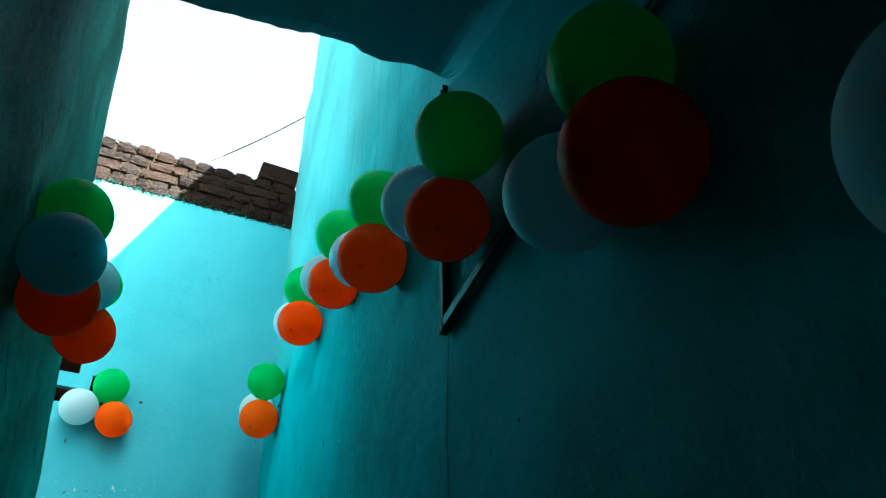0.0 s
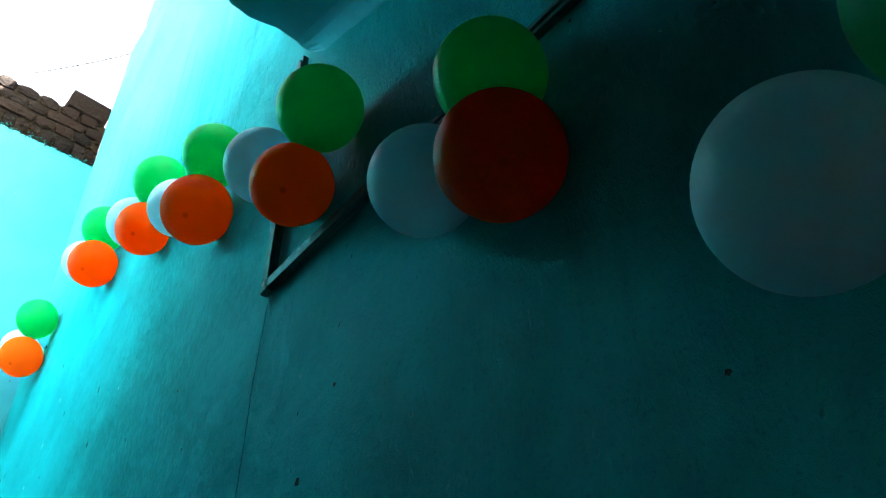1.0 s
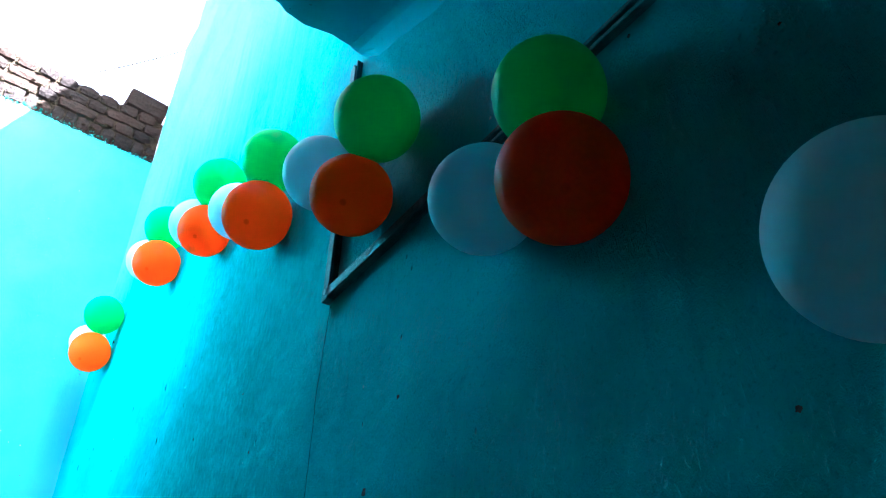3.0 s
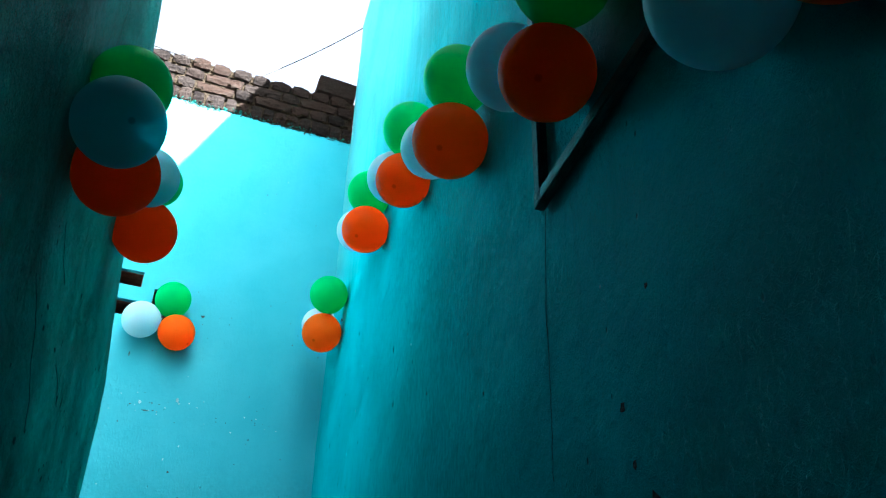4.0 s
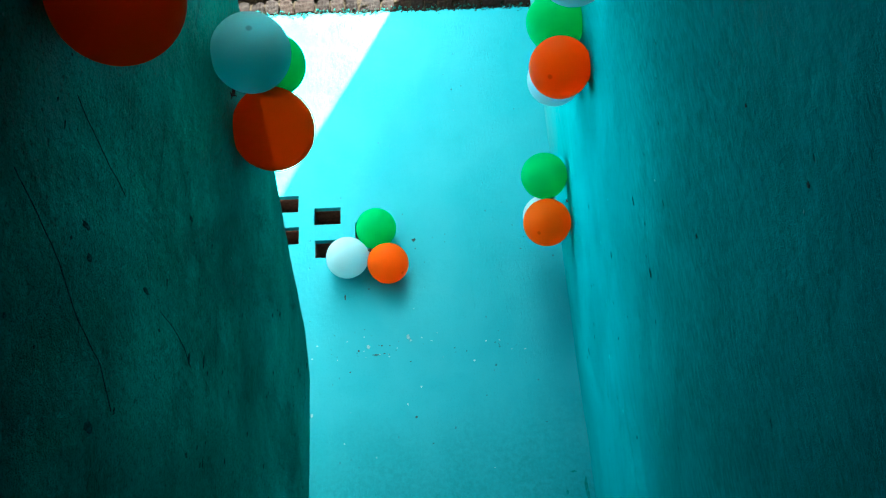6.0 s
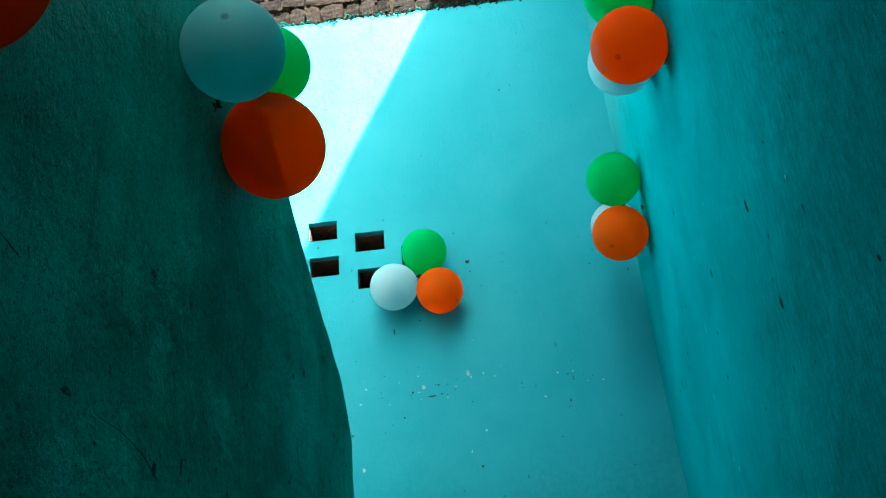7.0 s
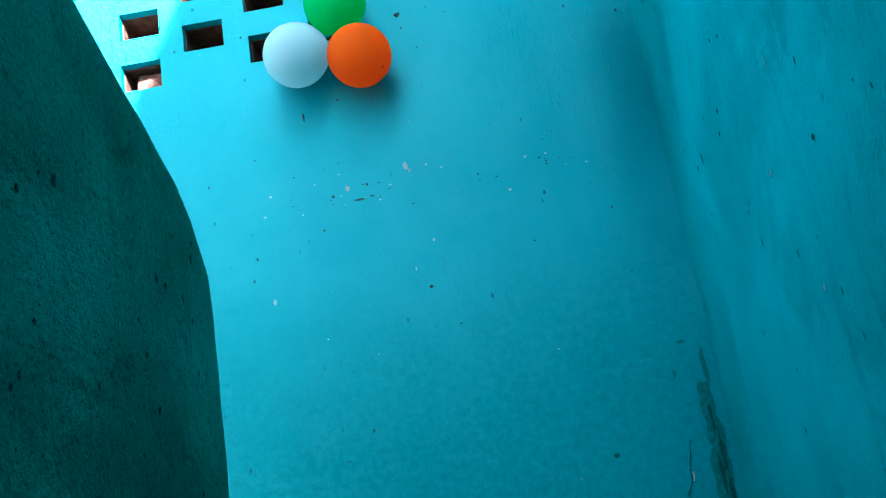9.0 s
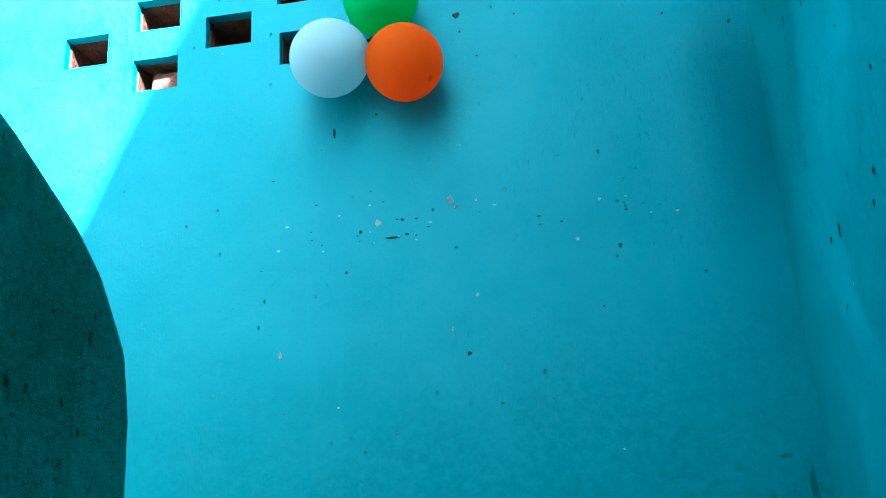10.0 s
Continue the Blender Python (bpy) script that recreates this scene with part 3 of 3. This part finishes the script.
# y, z, width, height
rng = random.Random(77)
for n in range(16):
    z = 4.9 + 0.055 * n + rng.uniform(-0.02, 0.02)
    y = (3.855 if z < 5.77 else 3.615)
    bm = bmesh.new()
    w, h = rng.uniform(0.012, 0.03), rng.uniform(0.014, 0.045)
    box(bm, -0.004, 0.03, -w / 2, w / 2, -h / 2, h / 2, 0.004, 1)
    for v in bm.verts:
        v.co += Vector((rng.uniform(-1, 1), rng.uniform(-1, 1), rng.uniform(-1, 1))) * 0.004
    part("broken_edge", bm, BRICK if n % 3 else PIT, wall_east, m=pose(XR + 0.012, y, z, rng.uniform(-20, 20), 0, 0))
for n, (y, z, w, h) in enumerate([(0.744, 1.878, 0.016, 0.018), (0.651, 2.005, 0.008, 0.010), (0.690, 1.735, 0.034, 0.060), (-0.029, 1.737, 0.010, 0.008), (-0.112, 2.140, 0.005, 0.010), (1.408, 2.301, 0.006, 0.007), (2.158, 2.431, 0.010, 0.022), (2.191, 2.624, 0.008, 0.034), (2.603, 2.698, 0.007, 0.026), (2.666, 2.218, 0.012, 0.012), (2.879, 3.008, 0.005, 0.020), (0.73, 1.80, 0.010, 0.014), (1.30, 2.12, 0.006, 0.012), (1.75, 2.30, 0.007, 0.010)]):
    part("plaster_pit", flake(w, h, 40 + n), PIT, wall_east, m=pose(east_face(y, z), y, z))
part("hairline_crack", ribbon([(0.951, 2.325), (0.957, 2.30), (0.968, 2.177), (0.971, 2.12), (0.967, 2.01), (0.969, 1.93), (0.973, 1.85)], 0.0024, 3), STAIN, wall_east, m=pose(east_face(0.94, 2.1), 0, 0))
for n, (y, z, w, h, mat) in enumerate([(2.944, 2.533, 0.010, 0.016, CHIP), (2.835, 2.336, 0.010, 0.014, CHIP), (3.405, 2.721, 0.006, 0.026, PIT), (3.478, 2.724, 0.007, 0.012, PIT), (3.179, 2.731, 0.005, 0.014, PIT), (3.204, 2.697, 0.006, 0.012, PIT), (2.832, 2.660, 0.004, 0.026, CHIP), (2.726, 2.505, 0.010, 0.010, PIT), (3.104, 2.836, 0.005, 0.010, PIT), (3.042, 2.812, 0.005, 0.008, PIT), (0.089, 2.313, 0.006, 0.008, PIT)]):
    part("plaster_chip", flake(w, h, 140 + n), mat, wall_east, m=pose(east_face(y, z), y, z))


# blistered paint under the soffit's corner
rng = random.Random(29)
for n in range(34):
    y, z = -0.101 + rng.gauss(0, 0.026), 2.155 + rng.gauss(0, 0.032)
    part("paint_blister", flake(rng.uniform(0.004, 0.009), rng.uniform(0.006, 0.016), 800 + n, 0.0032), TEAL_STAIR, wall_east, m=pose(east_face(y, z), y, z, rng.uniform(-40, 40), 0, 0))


def west_face(y, z):
    return west_x(y) + uneven((y, z, 2.0), 0.007) + uneven((y, z, 9.0), 0.003, 9.0) + 0.0012


def west_crack(points, width, seed):
    bm = ribbon([(-y, z) for y, z in points], width, seed)
    for v in bm.verts:
        v.co.x -= west_face(-v.co.y, v.co.z)
    part("plaster_crack", bm, STAIN, wall_west, m=pose(0, 0, 0, 0, 0, 180))


west_crack([(1.38, 2.395), (1.417, 2.382), (1.462, 2.374), (1.521, 2.358), (1.557, 2.348)], 0.007, 21)
west_crack([(1.28, 2.221), (1.337, 2.193), (1.399, 2.162), (1.471, 2.115), (1.543, 2.084), (1.600, 2.037)], 0.005, 22)
west_crack([(1.736, 2.240), (1.79, 2.236), (1.843, 2.225), (1.890, 2.203)], 0.006, 23)
for n, (y, z, w, h) in enumerate([(1.453, 2.242, 0.030, 0.012), (1.473, 2.205, 0.020, 0.014), (1.666, 2.246, 0.024, 0.010), (1.842, 2.472, 0.018, 0.012), (1.878, 2.215, 0.012, 0.03), (2.453, 2.538, 0.008, 0.016), (2.771, 2.504, 0.010, 0.014), (1.545, 2.001, 0.03, 0.02), (2.52, 2.569, 0.012, 0.022), (2.799, 2.50, 0.008, 0.012), (2.757, 2.319, 0.008, 0.014), (2.899, 2.566, 0.006, 0.02), (1.955, 2.234, 0.006, 0.03)]):
    part("plaster_pit", flake(w, h, 200 + n), SMEAR, wall_west, m=pose(west_face(y, z), y, z, 0, 0, 180))

# broken render along the door jamb
for n, (y, z, w, h) in enumerate([(-0.407, 2.040, 0.008, 0.030), (-0.404, 1.917, 0.010, 0.009), (-0.406, 1.848, 0.008, 0.009), (-0.406, 1.805, 0.009, 0.008), (-0.407, 1.99, 0.006, 0.026)]):
    part("broken_render", flake(w, h * 1.4, 300 + n, 0.003), BROKEN, wall_east, m=pose(east_face(y, z), y, z))
part("jamb_gap", ribbon([(-0.4105, 2.06), (-0.4095, 1.9), (-0.4105, 1.7), (-0.41, 1.2)], 0.004, 31), PIT, wall_east, m=pose(east_face(-0.41, 1.9) - 0.001, 0, 0))

# x, z, width, height, bare lime or dark
for n, (x, z, w, h, mat) in enumerate([(-0.246, 2.997, 0.016, 0.026, CHIP), (-0.236, 2.982, 0.010, 0.012, CHIP), (-0.410, 2.961, 0.016, 0.018, CHIP), (-0.637, 2.684, 0.010, 0.020, CHIP), (-0.257, 2.710, 0.006, 0.014, CHIP), (0.021, 2.881, 0.010, 0.010, CHIP), (0.075, 2.965, 0.009, 0.009, CHIP), (-0.19, 2.992, 0.008, 0.010, CHIP), (0.13, 2.965, 0.007, 0.006, CHIP), (-0.20, 2.78, 0.008, 0.010, CHIP), (-0.62, 2.975, 0.010, 0.007, CHIP), (-0.64, 2.92, 0.010, 0.006, CHIP), (-0.225, 2.656, 0.013, 0.010, PIT), (-0.206, 3.453, 0.018, 0.022, PIT), (-0.20, 3.41, 0.006, 0.008, PIT), (0.273, 2.786, 0.006, 0.006, PIT), (-0.485, 2.855, 0.008, 0.008, PIT), (-0.38, 2.925, 0.040, 0.006, PIT), (-0.345, 2.93, 0.012, 0.006, PIT), (-0.45, 2.945, 0.010, 0.010, PIT), (-0.355, 2.965, 0.008, 0.010, PIT), (-0.505, 3.19, 0.007, 0.034, PIT), (-0.405, 3.225, 0.008, 0.007, PIT), (0.257, 3.386, 0.007, 0.007, PIT)]):
    y = uneven((x, 0, z), 0.002) - 0.0006
    part("plaster_chip", flake(w, h, 90 + n), mat, wall_north, m=pose(x / math.cos(END_TURN), y, z, 0, 0, 90))
# fine nicks over the end wall, thickest along a row of old chips
rng = random.Random(83)
for n in range(54):
    x, z = (rng.uniform(-0.58, 0.22), rng.gauss(2.955, 0.032)) if n < 34 else (rng.uniform(-0.72, 0.36), rng.uniform(2.1, 3.65))
    if not end_solid(x / math.cos(END_TURN), z):
        continue
    w, h = rng.uniform(0.003, 0.010), rng.uniform(0.002, 0.006)
    part("plaster_nick", flake(w, h, 500 + n, 0.0009), CHIP if rng.random() < 0.35 else STAIN, wall_north, m=pose(x / math.cos(END_TURN), uneven((x, 0, z), 0.002) - 0.0006, z, 0, 0, 90))
# and up the stair wall, drawn out along the trowel strokes
for n in range(54):
    y, z = rng.uniform(1.3, 3.7), rng.uniform(1.95, 3.3)
    w, h = rng.uniform(0.002, 0.005), rng.uniform(0.004, 0.015)
    part("plaster_nick", flake(w, h, 600 + n, 0.0009), CHIP if rng.random() < 0.2 else STAIN, wall_east, m=pose(east_face(y, z), y, z, rng.uniform(-12, 12), 0, 0))
# and over the rough wall
for n in range(46):
    y, z = rng.uniform(1.2, 2.96), rng.uniform(1.9, 2.62)
    w, h = rng.uniform(0.003, 0.008), rng.uniform(0.005, 0.016)
    part("plaster_nick", flake(w, h, 700 + n, 0.0009), SMEAR, wall_west, m=pose(west_face(y, z), y, z, rng.uniform(-15, 15), 0, 180))
# grime in the corner: ragged overlapping smears
rng = random.Random(61)
for n, (x, z, w, h, mat) in enumerate([(0.412, 2.34, 0.016, 0.10, GRIME), (0.400, 2.26, 0.040, 0.13, GRIME), (0.404, 2.17, 0.046, 0.14, GRIME), (0.398, 2.07, 0.056, 0.16, GRIME), (0.394, 1.96, 0.060, 0.18, GRIME), (0.402, 2.215, 0.012, 0.09, SMEAR), (0.409, 2.13, 0.014, 0.11, SMEAR), (0.398, 2.08, 0.010, 0.12, SMEAR), (0.412, 2.02, 0.012, 0.16, SMEAR), (0.372, 2.41, 0.030, 0.010, GRIME), (0.337, 2.335, 0.014, 0.022, GRIME), (0.327, 2.09, 0.010, 0.030, CHIP), (0.159, 2.163, 0.020, 0.012, SMEAR)]):
    y = uneven((x, 0, z), 0.002) - 0.0012 - 0.0012 * (mat is not GRIME)
    part("corner_grime" if mat is not CHIP else "plaster_chip", flake(w, h, 400 + n, 0.0008), mat, wall_north, m=pose(x / math.cos(END_TURN), y, z, 0, 0, 90))
part("hairline_crack", ribbon([(-0.341, 2.172), (-0.326, 2.107), (-0.325, 2.082), (-0.309, 2.043)], 0.005, 9), STAIN, wall_north, m=pose(0, -0.004, 0, 0, 0, 90))


# ---- balloons ----
def lathe(bm, prof, seg=40):
    rows = [[bm.verts.new((r * math.cos(q * math.tau / seg), r * math.sin(q * math.tau / seg), z)) for q in range(seg)] for r, z in prof]
    for r0, r1 in zip(rows, rows[1:]):
        for q in range(seg):
            bm.faces.new((r0[q], r1[q], r1[(q + 1) % seg], r0[(q + 1) % seg]))
    return rows


def envelope_mesh(color):
    """The blown-up body of a unit balloon, crown at +z."""
    bm = bmesh.new()
    prof = []
    for k in range(1, 31):
        a = math.pi * k / 30
        r, z = math.sin(a), math.cos(a)
        if z < 0:
            z *= 1.07
            r = max(r * (1 - 0.05 * abs(z) ** 3), 0.07)
        prof.append((r, z))
    rows = lathe(bm, prof)
    top = bm.verts.new((0, 0, 1.0))
    for q in range(40):
        bm.faces.new((top, rows[0][q], rows[0][(q + 1) % 40]))
    return mesh_of("envelope", bm, LATEX[color], True)


def neck_mesh(color):
    bm = bmesh.new()
    lathe(bm, [(0.07, -1.068), (0.062, -1.10), (0.065, -1.14), (0.085, -1.19)], 20)
    return mesh_of("neck", bm, LATEX[color], True)


def lip_mesh(color):
    """The rolled rim at the mouth of the neck."""
    bm = bmesh.new()
    lathe(bm, [(0.090 + 0.014 * math.cos(a * math.tau / 8), -1.20 + 0.014 * math.sin(a * math.tau / 8)) for a in range(9)], 20)
    return mesh_of("lip", bm, LATEX[color], True)


BALLOON = {c: (envelope_mesh(c), neck_mesh(c), lip_mesh(c)) for c in LATEX}


def knot_mesh():
    bm = bmesh.new()
    pts = [(0.11 * math.cos(a * 0.7), 0.11 * math.sin(a * 0.7), -1.10 - 0.006 * a) for a in range(20)]
    tube(bm, pts, 0.035, 6)
    return mesh_of("knot", bm, TAPE, True)


KNOT = knot_mesh()


def balloon(color, centre, r, crown, where):
    ob = new("balloon")
    q = Vector(crown).normalized().to_track_quat("Z", "Y")
    ob.matrix_world = Matrix.LocRotScale(centre, q, (r, r, r))
    meshes = BALLOON[color]
    color = color.split()[-1]
    tagged(ob, f"matte {color} latex balloon tied to two others on the {where}", "balloon", "balloons along the stair walls")
    made = []
    for name, data in zip(("envelope", "neck", "lip", "knot"), (*meshes, KNOT)):
        piece = new(name, data)
        piece.parent = made[1] if name in ("lip", "knot") else ob
        made.append(piece)
    tagged(made[3], "dark tie round the balloon's neck")
    return ob


EAST, WEST, NORTH = "stair wall", "rough wall", "end wall"
# colour, centre, radius, by trio
TRIOS = [
    (EAST, (-1, 0, 0), [("deep orange", (0.371, -0.331, 1.724), 0.089), ("white", (0.357, -0.181, 1.796), 0.081), ("deep green", (0.365, -0.327, 1.888), 0.081)]),
    (EAST, (-1, 0, 0), [("deep orange", (0.364, 0.157, 2.078), 0.080), ("white", (0.372, 0.326, 2.160), 0.078), ("green", (0.372, 0.179, 2.242), 0.076)]),
    (EAST, (-1, 0, 0), [("orange", (0.367, 0.756, 2.447), 0.080), ("white", (0.368, 0.928, 2.620), 0.083), ("green", (0.358, 0.656, 2.565), 0.083)]),
    (EAST, (-1, 0, 0), [("orange", (0.360, 1.304, 2.738), 0.089), ("white", (0.376, 1.546, 2.909), 0.083), ("green", (0.362, 1.26, 2.893), 0.082)]),
    (EAST, (-1, 0, 0), [("orange", (0.365, 1.840, 3.012), 0.083), ("white", (0.361, 1.974, 3.117), 0.085), ("green", (0.371, 1.800, 3.180), 0.086)]),
    (EAST, (-1, 0, 0), [("orange", (0.360, 2.456, 3.227), 0.088), ("white", (0.368, 2.69, 3.372), 0.086), ("green", (0.368, 2.470, 3.408), 0.086)]),
    (EAST, (-1, 0, 0), [("pale orange", (0.349, 3.412, 3.256), 0.091), ("white", (0.356, 3.62, 3.400), 0.086), ("green", (0.354, 3.339, 3.422), 0.088)]),
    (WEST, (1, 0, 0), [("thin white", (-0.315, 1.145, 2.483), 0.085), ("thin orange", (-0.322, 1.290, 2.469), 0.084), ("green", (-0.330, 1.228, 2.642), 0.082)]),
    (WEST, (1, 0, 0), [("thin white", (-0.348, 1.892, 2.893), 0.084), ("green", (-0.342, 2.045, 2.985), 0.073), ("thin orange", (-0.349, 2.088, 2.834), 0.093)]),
    (NORTH, (0, -1, 0), [("green", (-0.356, 3.720, 3.471), 0.086), ("dull white", (-0.481, 3.710, 3.334), 0.088), ("pale orange", (-0.308, 3.724, 3.298), 0.086)]),
]
for where, out, trio in TRIOS:
    hub = sum((Vector(c) for _, c, _ in trio), Vector()) / 3 - Vector(out) * 0.03
    for color, centre, r in trio:
        away = (Vector(centre) - hub).normalized()
        if color.endswith("orange") and where == EAST:
            away = Vector((-0.42, -0.52, -0.74))
        elif where == NORTH:
            away = Vector((away.x, -0.2, away.z))
        balloon(color, centre, r, away, where)

# dark crumpled threads that hold the trios to the walls
def crumple(seed, spread, count):
    rng = random.Random(seed)
    bm = bmesh.new()
    for _ in range(count):
        a = Vector((rng.uniform(-0.3, 0.3), rng.uniform(-1, 1), rng.uniform(-1, 1))) * spread
        way = Vector((rng.uniform(-0.4, 0.4), rng.uniform(-1, 1), rng.uniform(-1, 1))) * spread
        tube(bm, [a * (k / 5) + way * math.sin(k / 5 * 3.0) * 0.5 for k in range(6)], 0.0011, 5)
    return bm


for seed, place, wall in ((71, (0.428, 3.345, 3.308), EAST), (72, (-0.408, 1.975, 2.855), WEST)):
    thing("balloon_tie", crumple(seed, 0.016, 9), TAPE, f"dark crumpled thread fixing balloons to the {wall}", "thread", m=pose(*place))

# thread between the two nearest balloons
bm = bmesh.new()
tube(bm, [(0.300 + 0.006 * math.sin(k * 0.9), -0.320 + 0.002 * k, 1.777 + 0.005 * math.cos(k * 0.7)) for k in range(9)], 0.0008, 5)
thing("tie_thread", bm, THREAD, "thin white thread tying the balloons", "thread")


# ---- parapet bricks, last ----
BD = 0.115


def brick_mesh(length, height, seed):
    """A hand-made brick with worn corners and a lumpy face."""
    rng = random.Random(seed)
    bm = bmesh.new()
    bmesh.ops.create_cube(bm, size=2.0)
    bmesh.ops.subdivide_edges(bm, edges=bm.edges[:], cuts=1, use_grid_fill=True)
    half = Vector((length / 2, BD / 2, height / 2))
    for v in bm.verts:
        worn = 0.0045 * max(0, sum(abs(c) > 0.5 for c in v.co) - 1)
        v.co = Vector([c * max(h - worn * rng.uniform(0.5, 1.4), h * 0.6) for c, h in zip(v.co, half)])
        v.co += Vector([rng.uniform(-1, 1) for _ in range(3)]) * 0.0036 + Vector((0, BD / 2, height / 2))
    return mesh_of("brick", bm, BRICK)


# foot of the course, brick height, kinds by length, where the course stops
COURSES = [(4.788, 0.106, (0.070, 0.070, 0.108, 0.070), -3.1), (4.899, 0.074, (0.110, 0.110, 0.108, 0.224), -3.1), (4.977, 0.074, (0.226, 0.226, 0.11), -3.1), (5.056, 0.079, (0.108, 0.112), -3.1), (5.138, 0.138, (0.252, 0.252), 0.24)]
shapes = {}
rng = random.Random(5)
for course, (z, h, kinds, stop) in enumerate(COURSES):
    x = 0.452 - (0.05 if course % 2 and course < 4 else 0.0)
    n = 0
    while x > stop:
        w = kinds[n % len(kinds)] if rng.random() > 0.2 else rng.choice(kinds)
        pick = rng.randrange(4)
        if (w, h, pick) not in shapes:
            shapes[w, h, pick] = brick_mesh(w, h, 11 + len(shapes))
        ob = new("brick", shapes[w, h, pick])
        ob.parent = wall_north
        ob.matrix_basis = pose(x - w / 2, rng.uniform(-0.010, 0.004), z + rng.uniform(-0.003, 0.003), rng.uniform(-2, 2), rng.uniform(-1.6, 1.6), rng.uniform(-2, 2))
        x -= w + (0.004 if course != 3 else 0.011)
        n += 1


def mortar_bed():
    """Mortar squeezed between the bricks, with a lumpy face."""
    us, vs = cuts(-3.1, 0.452, 0.018), cuts(4.775, 5.122, 0.018)
    bm = panel(us, vs, 0.1, lambda u, v, w: (u, w + 0.020 + (0.010 * noise.noise((u * 40, v * 40, 0)) if w < 0.05 else 0), v + (0.02 * noise.noise((u * 12, 8, 0)) if v > 5.11 else 0)), rough=0.0)
    return bm


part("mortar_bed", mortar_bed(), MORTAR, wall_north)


def mortar_dabs(seed, count):
    """Mortar squeezed out and smeared along the courses."""
    rng = random.Random(seed)
    bm = bmesh.new()
    for _ in range(count):
        x, z = rng.uniform(-2.0, 0.44), rng.choice((4.897, 4.897, 4.975, 5.054, 4.84)) + rng.gauss(0, 0.006)
        w, h = rng.uniform(0.012, 0.05), rng.uniform(0.006, 0.014)
        n = 9
        ring = [(math.cos(k * math.tau / n) * w / 2 * rng.uniform(0.6, 1.2), math.sin(k * math.tau / n) * h / 2 * rng.uniform(0.6, 1.2)) for k in range(n)]
        low = [bm.verts.new((x + a, 0.012, z + b)) for a, b in ring]
        top = [bm.verts.new((x + a * 0.7, rng.uniform(-0.008, 0.0), z + b * 0.6)) for a, b in ring]
        bm.faces.new(top)
        for k in range(n):
            bm.faces.new((low[k], low[(k + 1) % n], top[(k + 1) % n], top[k]))
    bmesh.ops.recalc_face_normals(bm, faces=bm.faces)
    return bm


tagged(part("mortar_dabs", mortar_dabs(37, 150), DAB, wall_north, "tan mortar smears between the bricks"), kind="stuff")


def plaster_fringe(seed, count, low_z, spread, size, lift):
    """Torn scabs along the foot of the brickwork."""
    rng = random.Random(seed)
    bm = bmesh.new()
    for _ in range(count):
        x = rng.uniform(-2.2, 0.45)
        z = low_z + rng.gauss(0, spread) + 0.012 * noise.noise((x * 6, 3, 0))
        w, h = rng.uniform(0.2, 1.6) * size, rng.uniform(0.2, 1.1) * size
        n = 7
        ring = [(x + math.cos(k * math.tau / n) * w / 2 * rng.uniform(0.5, 1.2), z + math.sin(k * math.tau / n) * h / 2 * rng.uniform(0.5, 1.2)) for k in range(n)]
        low = [bm.verts.new((a, 0.006, b)) for a, b in ring]
        top = [bm.verts.new((x + (a - x) * 0.7, -rng.uniform(0.4, 1.0) * lift, z + (b - z) * 0.7)) for a, b in ring]
        bm.faces.new(top)
        for k in range(n):
            bm.faces.new((low[k], low[(k + 1) % n], top[(k + 1) % n], top[k]))
    bmesh.ops.recalc_face_normals(bm, faces=bm.faces)
    return bm


tagged(part("bare_render_crumbs", plaster_fringe(23, 620, 4.786, 0.008, 0.011, 0.004), MORTAR, wall_north, "dark crumbs of bare render"), kind="stuff")
tagged(part("torn_plaster_edge", plaster_fringe(17, 520, 4.793, 0.012, 0.010, 0.004), SMEAR, wall_north, "torn dark green plaster scabs"), kind="stuff")
